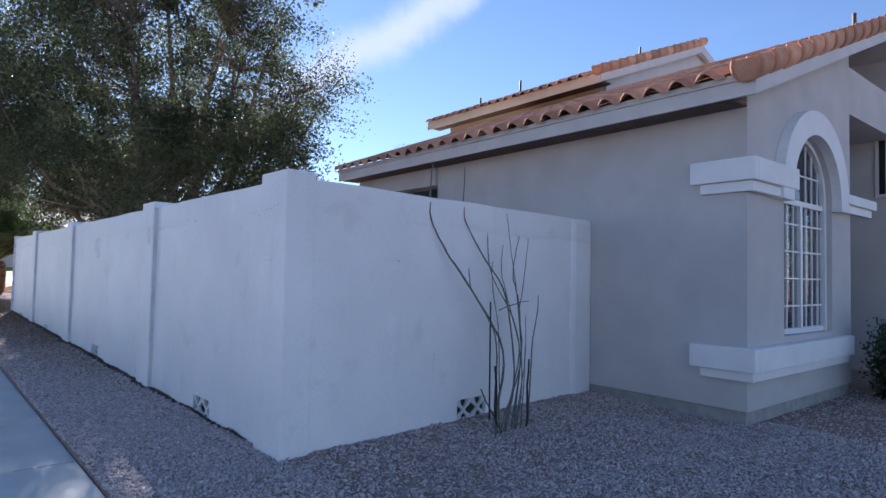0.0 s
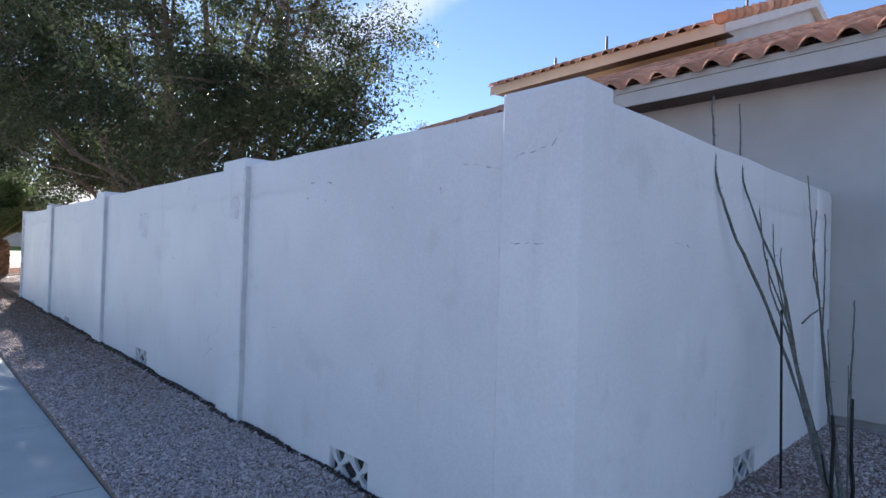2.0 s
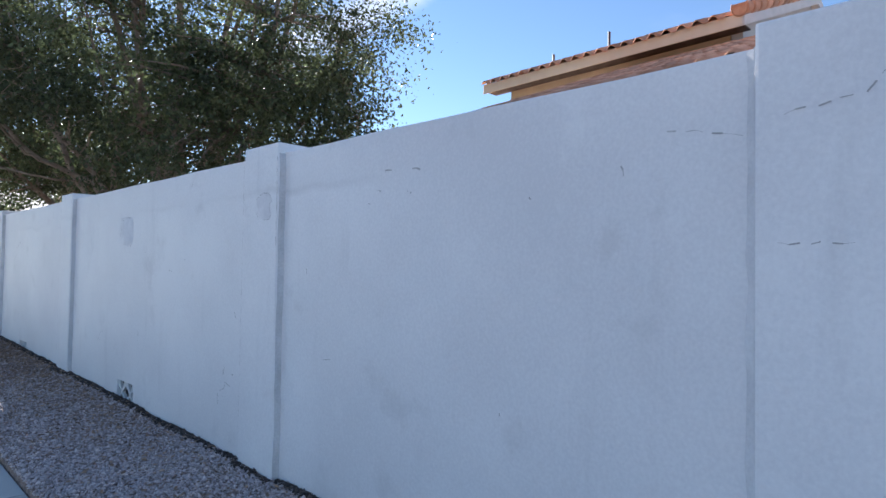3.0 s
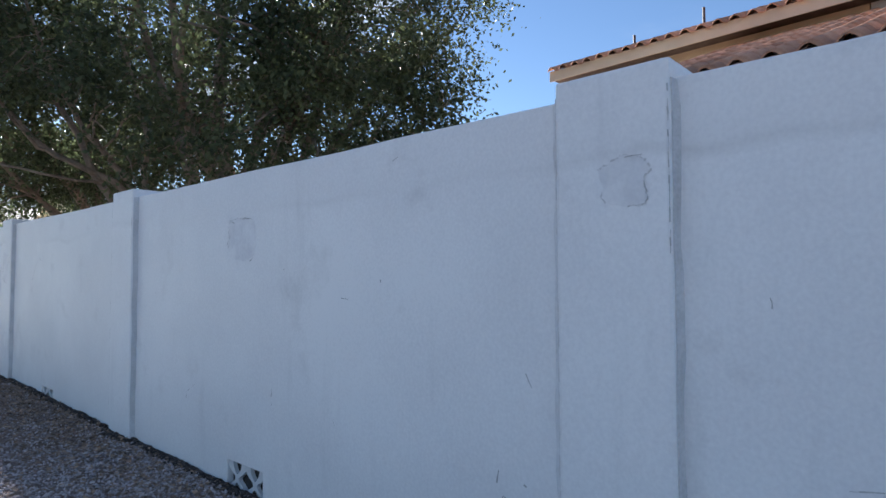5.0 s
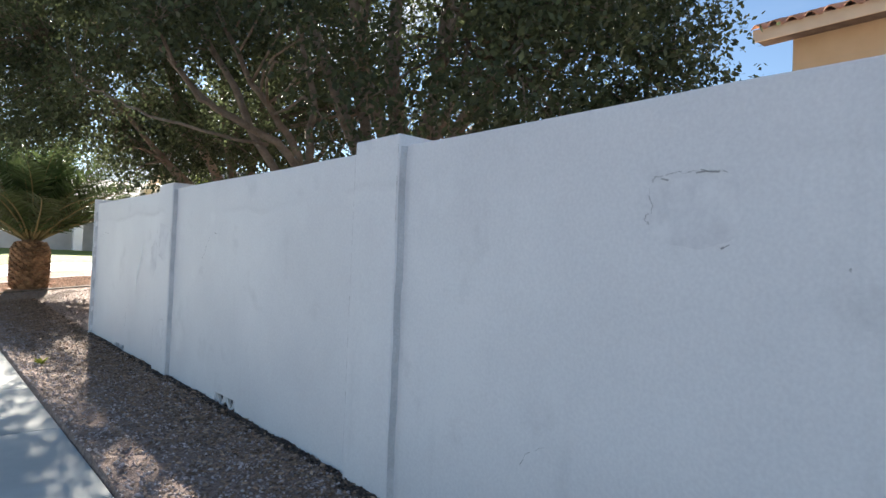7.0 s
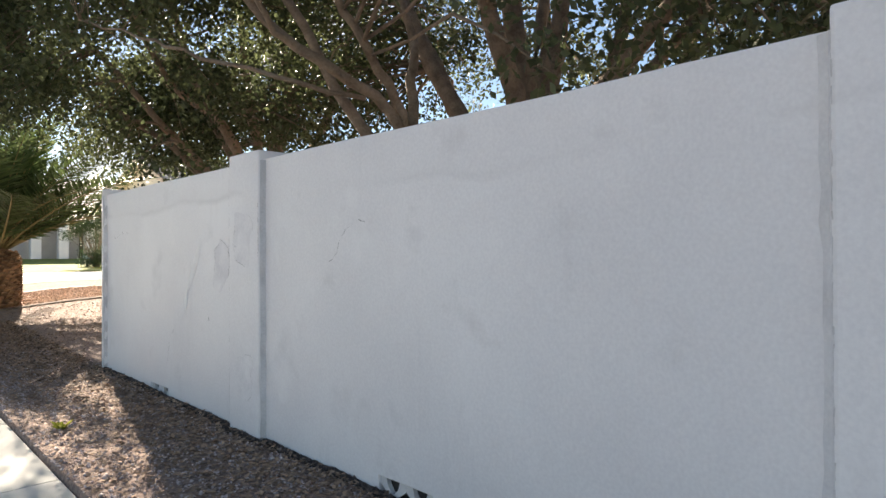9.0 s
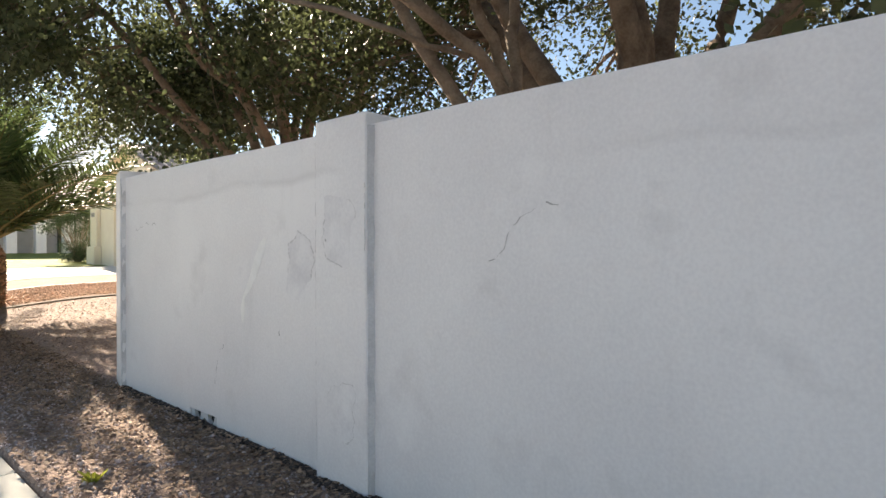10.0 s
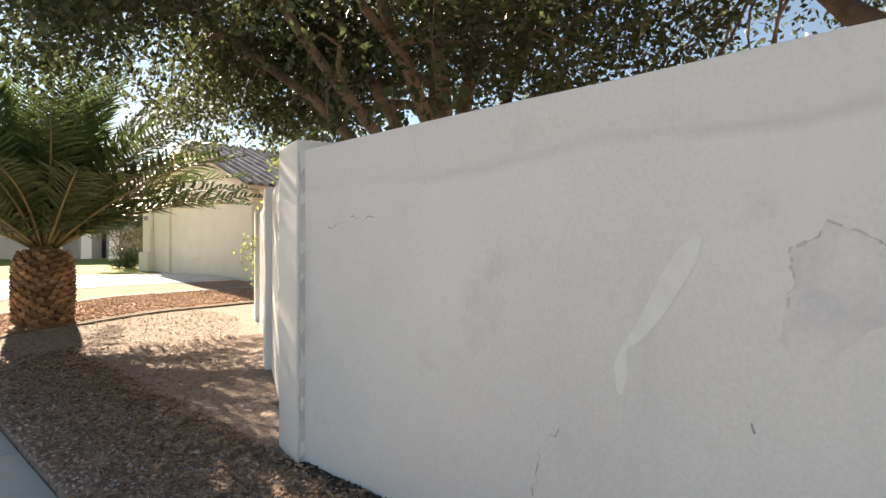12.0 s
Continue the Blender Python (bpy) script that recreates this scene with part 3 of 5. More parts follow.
    crack(w, g, [(16.63, 0.96), (16.62, 0.93)], rnd, 0.008, 0.002)
    crack(w, f, [(12.085, 1.65), (12.086, 2.08)], rnd, 0.005, 0.002)
    crack(w, f, [(7.75, 1.5), (7.752, 2.05)], rnd, 0.005, 0.002)
    return w


wall_west = make_long_wall()


def make_front_wall():
    """The wall from the corner pilaster to the house, a few degrees off square."""
    rnd = random.Random(9)
    w = thing("wall_south", (1.6, 4.62, 0), "white painted stucco block wall meeting the house", "wall", kind="structure")
    bm = boxes(((FRONT, 4.61, -0.3), (FRONT + 0.25, 4.61 + PW, PTOP)), bevel=0.012)
    for v in bm.verts:
        if v.co.x > FRONT + 0.15 and v.co.y < 4.7:
            v.co.y += 0.015
    part("pilaster", bm, M_WALL, w)
    ang = math.atan2(0.225, 3.70)
    place = Matrix.Translation((1.88, 4.655, 0)) @ Matrix.Rotation(ang, 4, "Z")
    ln = math.hypot(3.70, 0.225)
    bm = prism(panel_outline(-0.2, ln - 0.28, TOP + 0.01, (1.49, 0.20), rnd), "y", 0.0, 0.16, 0.008)
    for v in bm.verts:
        v.co = place @ v.co
    part("panel", bm, M_WALL, w)
    vent_block(w, place @ Matrix.Translation((1.49, 0.012, 0)), -0.005)
    bm = boxes(((ln - 0.31, -0.035, -0.3), (ln + 0.13, 0.24, TOP + 0.015)), bevel=0.07)
    for v in bm.verts:
        v.co = place @ v.co
    part("pilaster", bm, M_WALL, w)
    crack(w, along_west(FRONT), [(4.98, 1.85), (4.87, 1.86), (4.75, 1.88), (4.70, 1.94)], rnd, 0.005, 0.006)
    crack(w, along_west(FRONT), [(4.97, 1.47), (4.78, 1.47)], rnd, 0.004, 0.004)
    # Corner shade and grime painted beside the corner pilaster.
    part("pilaster_shade", shade_strip(4.61 + PW, 1, 0.034, rnd), M_CORNER_SHADE, w)
    crack(w, place, [(0.55, 1.5), (0.62, 1.5), (0.75, 1.49)], rnd, 0.005)
    crack(w, place, [(0.3, 1.88), (0.31, 1.8)], rnd, 0.006, 0.003)
    crack(w, place, [(1.15, 0.75), (1.16, 0.6), (1.15, 0.5)], rnd, 0.005, 0.004)


make_front_wall()


def make_bent_wall():
    """Beyond the last pilaster the wall turns away along the next garden."""
    rnd = random.Random(12)
    w = thing("wall_north", (1.6, 19.5, 0.2), "cream painted block wall turning into the next garden", "wall", kind="structure")
    place = Matrix.Translation((1.62, 19.44, 0)) @ Matrix.Rotation(math.atan2(5.2, 2.55), 4, "Z")
    for a, b in ((0.0, 2.5), (2.5, 5.85)):
        bm = prism(panel_outline(a + 0.003, b, TOP, None, rnd), "y", -0.16, -0.03, 0.008)
        for v in bm.verts:
            v.co = place @ v.co
        part("panel", bm, M_WALL, w)
    for s in (2.2, 5.5):
        bm = boxes(((s, -0.22, -0.3), (s + 0.42, 0.03, PTOP)), bevel=0.014)
        for v in bm.verts:
            v.co = place @ v.co
        part("pilaster", bm, M_WALL, w)


make_bent_wall()
# ---------------------------------------------------------------- roof tiles
TW, TL = 0.285, 0.36  # width and exposed length of a tile


def tile_mesh(name, material, span=0.40):
    """One S-shaped clay tile: u across, v up the slope, with a thick lower lip."""
    bm = bmesh.new()
    prof = []
    for k in range(9):
        u = k / 8
        h = 0.074 * math.sin(math.pi * u / 0.64) if u < 0.64 else -0.016 * math.sin(math.pi * (u - 0.64) / 0.36)
        prof.append((u * TW * 1.03, h))
    rows = []
    for v, z in ((-0.02, -0.012), (-0.02, 0.012), (span, -0.004)):
        rows.append([bm.verts.new((u, v, h + z + 0.008)) for u, h in prof])
    for r0, r1 in zip(rows, rows[1:]):
        for k in range(8):
            bm.faces.new((r0[k], r0[k + 1], r1[k + 1], r1[k]))
    me = mesh_of(name, bm, material, True)
    return me


def barrel_mesh(name, material, span=0.44, r=0.15):
    """One half-round rake tile, a little wider at its lower end, with a thick lip."""
    bm = bmesh.new()
    rows = []
    for v, rad in ((-0.02, r - 0.022), (-0.02, r), (0.03, r), (span, r * 0.78)):
        rows.append([bm.verts.new((rad * math.cos(math.pi * (1.18 - 1.36 * k / 10)), v, rad * math.sin(math.pi * (1.18 - 1.36 * k / 10)))) for k in range(11)])
    for r0, r1 in zip(rows, rows[1:]):
        for k in range(10):
            bm.faces.new((r0[k], r0[k + 1], r1[k + 1], r1[k]))
    return mesh_of(name, bm, material, True)


TILE_ME = tile_mesh("tile", M_TILE)
BARREL_ME = barrel_mesh("rake_tile", M_TILE)


def slope_frame(origin, across, up):
    """A matrix whose x runs across the slope, y up it and z out of it."""
    a, u = Vector(across).normalized(), Vector(up).normalized()
    n = a.cross(u)
    m = Matrix((a, u, n)).transposed().to_4x4()
    m.translation = Vector(origin)
    return m


def place_tiles(parent, m, cols, rows, rnd, limit):
    """Tiles row by row from the eave; the first rows are objects, the rest one joined mesh."""
    verts, faces = [], []
    tv = [v.co.copy() for v in TILE_ME.vertices]
    tf = [tuple(p.vertices) for p in TILE_ME.polygons]
    n = 0
    for r in range(rows):
        for c in range(cols):
            k = m @ Matrix.Translation((c * TW, r * TL, 0.004 + rnd.uniform(-0.004, 0.004))) @ Matrix.Rotation(rnd.uniform(-0.015, 0.015), 4, "Z") @ Matrix.Rotation(0.035 + rnd.uniform(-0.012, 0.012), 4, "X")
            if n < limit:
                ob = new("tile", TILE_ME)
                attach(ob, parent)
                ob.matrix_basis = k
            else:
                b = len(verts)
                verts += [tuple(k @ v) for v in tv]
                faces += [tuple(b + i for i in f) for f in tf]
            n += 1
    if verts:
        me = raw_mesh("upper_tiles", verts, faces, M_TILEJ)
        for p in me.polygons:
            p.use_smooth = True
        tagged(attach(new("upper_tiles", me), parent), kind="stuff")


def place_rake(parent, origin, up, length, rnd):
    u = Vector(up).normalized()
    across = Vector((0, 1, 0)) if abs(u.y) < 0.5 else Vector((1, 0, 0))
    n = int(length / 0.33)
    m = slope_frame(origin, across, u)
    for i in range(n):
        ob = new("rake_tile", BARREL_ME)
        attach(ob, parent)
        ob.matrix_basis = m @ Matrix.Translation((0, i * length / n, rnd.uniform(-0.004, 0.004))) @ Matrix.Rotation(0.05, 4, "X")
    cap = bmesh.new()
    ring = [cap.verts.new(m @ Vector((0.128 * math.cos(math.pi * (1.18 - 1.36 * k / 10)), y, 0.128 * math.sin(math.pi * (1.18 - 1.36 * k / 10))))) for y in (-0.004, 0.03) for k in range(11)]
    cap.faces.new(ring[:11])
    cap.faces.new(ring[:10:-1])
    for k in range(11):
        j = (k + 1) % 11
        cap.faces.new((ring[k], ring[11 + k], ring[11 + j], ring[j]))
    part("mortar_plug", cap, M_TILE, parent, "clay plug in the first rake tile")


# ---------------------------------------------------------------- the house
HX, HY = 5.62, 3.0  # outer faces of its west and south walls
EX, EZ, PITCH = 5.20, 3.115, 0.39  # fascia face, its lower edge, slope
RIDGE = 10.3
RY0, RY1 = 2.74, 10.40


def ring_solid(cx, z0, r0, r1, legs, y0, y1, n=20, bevel=0.0):
    """Arched band with straight legs down by legs, solid from y0 to y1."""
    pts = [(cx + r1, z0 - legs)]
    pts += [(cx + r1 * math.cos(math.pi * k / n), z0 + r1 * math.sin(math.pi * k / n)) for k in range(n + 1)]
    pts += [(cx - r1, z0 - legs), (cx - r0, z0 - legs)]
    pts += [(cx - r0 * math.cos(math.pi * k / n), z0 + r0 * math.sin(math.pi * k / n)) for k in range(n + 1)]
    pts += [(cx + r0, z0 - legs)]
    bm = bmesh.new()
    k = len(pts) // 2
    outer, inner = pts[:k], pts[k:][::-1]
    g = [[bm.verts.new((p[0], y, p[1])) for p in line] for y in (y0, y1) for line in (outer, inner)]
    of, jf, ob_, jb = g
    for i in range(k - 1):
        bm.faces.new((of[i], of[i + 1], jf[i + 1], jf[i]))
        bm.faces.new((ob_[i], ob_[i + 1], jb[i + 1], jb[i]))
        bm.faces.new((of[i], of[i + 1], ob_[i + 1], ob_[i]))
        bm.faces.new((jf[i], jf[i + 1], jb[i + 1], jb[i]))
    for i in (0, k - 1):
        bm.faces.new((of[i], jf[i], jb[i], ob_[i]))
    bmesh.ops.recalc_face_normals(bm, faces=bm.faces)
    return bm


def roof_z(x):
    return EZ + 0.20 + PITCH * (x - EX)


def make_house():
    rnd = random.Random(21)
    h = thing("house", (HX, HY, 0), "grey-taupe stucco house with terracotta barrel tile roof", "house")
    W = 0.2
    # west wall up to the covered patio, and the patio's back wall
    part("wall", boxes(((HX, HY + W, 0.10), (HX + W, 7.9, EZ + 0.2))), M_HOUSE, h)
    part("patio_wall", boxes(((HX + W + 0.002, 7.7, 0.0), (8.6, 7.9, 3.6)), ((8.6, 7.702, 0.0), (8.8, 10.3, 3.6)), ((HX + 0.3, 10.05, 0.0), (8.598, 10.2, 3.55))), M_HOUSE, h)
    part("patio_beam", boxes(((HX - 0.05, 7.92, EZ - 0.28), (HX + 0.25, 10.25, EZ + 0.12)), bevel=0.01), M_HOUSE, h)
    part("patio_post", boxes(((HX - 0.02, 9.95, -0.1), (HX + 0.22, 10.2, EZ - 0.28)), bevel=0.01), M_HOUSE, h)
    # south gable wall, cut round the arched window
    cx, r, spring, sill = 7.23, 0.72, 2.36, 0.80
    end = 8.62
    n = 20
    bm = bmesh.new()
    left = [(HX, 0.10), (cx - r, 0.10), (cx - r, spring)] + [(cx - r * math.cos(math.pi * k / n), spring + r * math.sin(math.pi * k / n)) for k in range(1, n // 2 + 1)] + [(cx, roof_z(cx) - 0.06), (HX, roof_z(HX) - 0.06)]
    right = [(end, 0.10), (end, roof_z(end) - 0.06), (cx, roof_z(cx) - 0.06)] + [(cx + r * math.cos(math.pi * k / n), spring + r * math.sin(math.pi * k / n)) for k in range(n // 2, 0, -1)] + [(cx + r, spring), (cx + r, 0.10)]
    join(bm, prism(left, "y", HY, HY + W))
    join(bm, prism(right, "y", HY, HY + W))
    join(bm, boxes(((cx - r, HY + 0.001, 0.10), (cx + r, HY + W, sill))))
    part("gable_wall", bm, M_HOUSE, h)
    part("footing", boxes(((HX + 0.02, HY + 0.02, -0.3), (HX + 0.16, 7.88, 0.11)), ((HX + 0.021, HY + 0.021, -0.301), (end - 0.02, HY + 0.16, 0.109))), M_FOOT, h, "bare grey concrete footing")
    # recessed entry: its wing wall with narrow windows, and the dark soffit
    part("entry_wall", boxes(((end - W, HY + W, 0.0), (end - 0.002, 6.2, 4.2)), ((end, 6.0, 0.0), (10.9, 6.2, 4.2)), ((10.9, 2.9, 0.0), (11.1, 6.2, 5.2))), M_HOUSE, h)
    part("entry_soffit", boxes(((end + 0.003, HY + 0.05, 3.66), (10.898, 5.998, 3.80)), ((end + 0.003, HY + 0.05, 3.802), (10.898, HY + 0.2, 4.3))), M_HOUSE, h)
    for y0, y1, z0, z1 in ((3.17, 3.26, 2.75, 3.85),):
        d = part("entry_window", boxes(((10.86, y0 - 0.05, z0), (10.898, y0, z1)), ((10.86, y1, z0), (10.898, y1 + 0.05, z1)), ((10.86, y0, z1 - 0.05), (10.898, y1, z1)), ((10.86, y0, z0), (10.898, y1, z0 + 0.05))), M_FASCIA, h)
        part("pane", boxes(((10.875, y0, z0 + 0.05), (10.897, y1, z1 - 0.05))), M_DARK, d)
    # stepped white ledges that wrap the corner
    for zt, zm, zb, xe, nm in ((0.73, 0.495, 0.40, 8.35, "lower_ledge"), (2.61, 2.38, 2.275, 6.62, "upper_ledge")):
        part(nm, boxes(((HX - 0.10, HY - 0.12, zm), (HX - 0.002, HY + 0.55, zt)), ((HX - 0.002, HY - 0.12, zm), (xe, HY - 0.002, zt)), bevel=0.012), M_TRIM, h, "white stucco ledge in two steps")
        part(nm + "_step", boxes(((HX - 0.05, HY - 0.075, zb), (HX - 0.002, HY + 0.46, zm - 0.002)), ((HX - 0.002, HY - 0.075, zb), (xe - 0.06, HY - 0.002, zm - 0.002)), bevel=0.01), M_TRIM, h)
    part("upper_ledge", boxes(((8.17, HY - 0.12, 2.38), (8.60, HY - 0.002, 2.50)), ((8.60, HY - 0.12, 2.38), (9.3, HY + 0.10, 2.50)), bevel=0.012), M_TRIM, h)
    part("upper_ledge_step", boxes(((8.13, HY - 0.075, 2.275), (9.24, HY - 0.002, 2.378)), bevel=0.01), M_TRIM, h)
    part("window_arch", ring_solid(cx, spring, r + 0.0, r + 0.28, 0.10, HY - 0.11, HY - 0.002), M_TRIM, h, "white stucco arch round the window")
    # window
    wn = part("window", ring_solid(cx, spring, r - 0.05, r - 0.001, spring - sill, HY + 0.06, HY + 0.12), M_WHITE, h, "arched white vinyl window with grid")
    bars = []
    for z in (sill + 0.03, spring - 0.06):
        bars.append(((cx - r + 0.02, HY + 0.085, z - 0.03), (cx + r - 0.02, HY + 0.145, z + 0.03)))
    bars.append(((cx - 0.03, HY + 0.084, sill + 0.03), (cx + 0.03, HY + 0.146, spring - 0.05)))
    part("sash", boxes(*bars), M_WHITE, wn)
    grid = []
    for k in range(1, 5):
        z = sill + (spring - sill) * k / 5
        grid.append(((cx - r + 0.03, HY + 0.10, z - 0.009), (cx + r - 0.03, HY + 0.118, z + 0.009)))
    for k in (-0.56, -0.375, -0.19, 0.19, 0.375, 0.56):
        grid.append(((cx + k - 0.009, HY + 0.101, sill), (cx + k + 0.009, HY + 0.119, spring + math.sqrt(max(0, (r - 0.04) ** 2 - k * k)))))
    grid.append(((cx - r + 0.05, HY + 0.10, spring + 0.27), (cx + r - 0.05, HY + 0.118, spring + 0.288)))
    part("muntin", boxes(*grid), M_WHITE, wn)
    pane = part("pane", boxes(((cx - r + 0.01, HY + 0.122, sill + 0.01), (cx + r - 0.01, HY + 0.128, spring + 0.05)), ((cx - r * 0.72, HY + 0.122, spring + 0.051), (cx + r * 0.72, HY + 0.128, spring + 0.62))), M_GLASS, wn)
    pane.visible_shadow = False
    slats = [((cx - r + 0.06, HY + 0.19, sill + 0.03 + k * 0.062), (cx + r - 0.06, HY + 0.235, sill + 0.042 + k * 0.062)) for k in range(25)]
    part("blind", boxes(*slats), M_BLIND, wn, "half-open horizontal blind slats")
    # Near-black panel stands in for the unlit depth of the room.
    part("room_shade_panel", boxes(((cx - 1.3, HY + 1.3, 0.2), (cx + 1.3, HY + 1.34, 3.4))), M_DARK, h)
    # roof: deck, fascia, rake board, tiles
    ez = EZ + 0.21
    dx = 0.3
    bm = prism([(EX + dx, ez - 0.04 + PITCH * dx), (RIDGE, ez - 0.04 + PITCH * (RIDGE - EX)), (2 * RIDGE - EX, ez - 0.04), (2 * RIDGE - EX, ez - 0.14), (RIDGE, ez - 0.14 + PITCH * (RIDGE - EX)), (EX + dx, ez - 0.14 + PITCH * dx)], "y", RY0 + 0.03, RY1)
    roof = part("roof", bm, M_FASCIA, h, "terracotta barrel tiles over painted boards")
    part("fascia", boxes(((EX, RY0, EZ), (EX + 0.028, RY1, EZ + 0.15)), ((EX - 0.018, RY0, EZ + 0.152), (EX + 0.028, RY1, EZ + 0.215)), bevel=0.004), M_FASCIA, h, "pale painted fascia board in two steps")
    part("soffit", boxes(((EX + 0.03, HY, EZ + 0.012), (HX - 0.002, RY1 - 0.02, EZ + 0.04)), ((HX + W + 0.004, 7.92, EZ + 0.12), (8.59, RY1 - 0.02, EZ + 0.15))), M_SOFFIT, h, "dark brown boarded soffit, darkened for the shade under the eave")
    rk = prism([(EX + 0.002, EZ), (RIDGE, EZ + PITCH * (RIDGE - EX)), (RIDGE, EZ + 0.22 + PITCH * (RIDGE - EX)), (EX + 0.002, EZ + 0.22)], "y", RY0 - 0.006, RY0 + 0.03)
    part("rake_board", rk, M_FASCIA, h, "pale painted rake board")
    up = Vector((1, 0, PITCH)).normalized()
    ln = (RIDGE - EX) * math.sqrt(1 + PITCH * PITCH)
    # x across must run so that the normal points up
    m = slope_frame((EX - 0.07, RY1, ez + 0.005 - 0.02), (0, -1, 0), up)
    place_tiles(roof, m, int((RY1 - RY0 - 0.12) / TW), int(ln / TL) + 1, rnd, 300)
    place_rake(roof, (EX - 0.06, RY0 + 0.05, ez + 0.045), up, ln, rnd)
    for px, py in ((9.8, 3.27),):
        b = bmesh.new()
        tube(b, [(px, py, roof_z(px)), (px, py, roof_z(px) + 0.30)], [0.03, 0.03], 10)
        part("vent_pipe", b, M_PIPE, h)
    # upper storey
    ux, uy0, uy1, uz, rx = 10.10, 8.0, 14.0, 5.57, 14.45
    ht = uz + 0.2 + 0.4 * (rx - ux)
    # Warm bounced light is put into this wall's tan; the gable stays taupe.
    part("upper_wall", boxes(((ux + 0.45, uy0 + 0.4, 4.0), (ux + 0.65, uy1 - 0.5, uz + 0.3)), ((ux + 0.65, uy1 - 0.7, 3.9), (20.0, uy1 - 0.501, uz + 0.3))), M_WARM_LIT, h, "upper storey stucco wall, tan with warm bounced light in its colour")
    gw = prism([(ux + 0.452, 4.0), (2 * rx - ux - 0.45, 4.0), (2 * rx - ux - 0.45, uz + 0.3), (rx, ht - 0.1), (ux + 0.452, uz + 0.3)], "y", uy0 + 0.18, uy0 + 0.38)
    part("upper_gable", gw, M_HOUSE, h)
    bm = prism([(ux + 0.03, uz + 0.2), (rx, ht), (2 * rx - ux, uz + 0.2), (2 * rx - ux, uz + 0.08), (rx, ht - 0.12), (ux + 0.03, uz + 0.08)], "y", uy0 + 0.03, uy1)
    roof2 = part("upper_roof", bm, M_FASCIA2, h)
    part("upper_fascia", boxes(((ux, uy0, uz), (ux + 0.03, uy1, uz + 0.22)), bevel=0.004), M_FASCIA2, h, "cream painted fascia board")
    part("upper_soffit", boxes(((ux + 0.03, uy0 + 0.05, uz + 0.05), (ux + 0.448, uy1 - 0.02, uz + 0.075))), M_SOFFIT, h)
    rk = prism([(ux, uz), (rx, ht - 0.2), (2 * rx - ux, uz), (2 * rx - ux, uz + 0.22), (rx, ht + 0.02), (ux, uz + 0.22)], "y", uy0 - 0.006, uy0 + 0.03)
    part("upper_rake_board", rk, M_FASCIA, h)
    up2 = Vector((1, 0, 0.4)).normalized()
    ln2 = (rx - ux) * math.sqrt(1.16)
    place_tiles(roof2, slope_frame((ux - 0.05, uy1, uz + 0.195), (0, -1, 0), up2), int((uy1 - uy0 - 0.1) / TW), int(ln2 / TL) + 1, rnd, 60)
    place_rake(roof2, (ux - 0.05, uy0 + 0.05, uz + 0.30), up2, ln2 + 0.15, rnd)
    for px, py, hh in ((10.8, 11.0, 0.42), (10.6, 12.3, 0.28), (13.0, 8.9, 0.40)):
        z = uz + 0.2 + 0.4 * (px - ux)
        b = bmesh.new()
        tube(b, [(px, py, z), (px, py, z + hh)], [0.028, 0.028], 10)
        part("vent_pipe", b, M_PIPE, h)
    return h


house = make_house()
house.rotation_euler = (0, 0, radians(-2.5))  # it stands a little askew of the boundary wall


# ---------------------------------------------------------------- plants
def leaf_cloud(name, centres, per, spread, size, seed, material, flat=0.75):
    """Many small folded leaves round given clump centres, in one mesh."""
    rs = np.random.RandomState(seed)
    c = np.repeat(np.array(centres), per, axis=0)
    n = len(c)
    sp = np.repeat(np.array(spread), per)[:, None]
    pos = c + np.clip(rs.normal(0, 1, (n, 3)), -1.9, 1.9) * sp * np.array((1, 1, flat))
    pos[:, 2] = np.where((pos[:, 0] < 1.75) & (pos[:, 2] < 2.7) & (pos[:, 1] < 24), 3.0 + rs.uniform(0, 0.8, n), pos[:, 2]) if size > 0.06 else pos[:, 2]
    d = rs.normal(0, 1, (n, 3)) + np.array((0, 0, -0.35))
    d /= np.linalg.norm(d, axis=1)[:, None]
    s = rs.normal(0, 1, (n, 3))
    s -= (s * d).sum(1)[:, None] * d
    s /= np.linalg.norm(s, axis=1)[:, None]
    ln = (size * rs.uniform(0.6, 1.35, n))[:, None]
    w = ln * 0.27
    q = np.stack([pos, pos + d * ln * 0.5 + s * w, pos + d * ln, pos + d * ln * 0.5 - s * w], axis=1).reshape(-1, 3)
    me = bpy.data.meshes.new(name)
    me.vertices.add(n * 4)
    me.vertices.foreach_set("co", q.astype(np.float32).ravel())
    me.loops.add(n * 4)
    me.loops.foreach_set("vertex_index", np.arange(n * 4, dtype=np.int32))
    me.polygons.add(n)
    me.polygons.foreach_set("loop_start", np.arange(0, n * 4, 4, dtype=np.int32))
    me.update(calc_edges=True)
    me.materials.append(material)
    return me


def crown_points(centre, radii, n, rnd, floor, hollow=0.35, wob=0.25):
    """Clump centres in an uneven rounded crown, thinner inside."""
    out = []
    seat = rnd.uniform(0, 50)
    while len(out) < n:
        v = Vector([rnd.gauss(0, 1) for _ in range(3)]).normalized()
        k = rnd.uniform(hollow, 1.0) ** 0.6
        k *= 1 + wob * noise.noise(v * 2.1 + Vector(centre))
        p = Vector([centre[i] + v[i] * radii[i] * k for i in range(3)])
        if p.z > floor(p.x, p.y) and noise.noise(p * 0.75 + Vector((seat, 0, 0))) > -0.12:
            out.append(p)
    return out


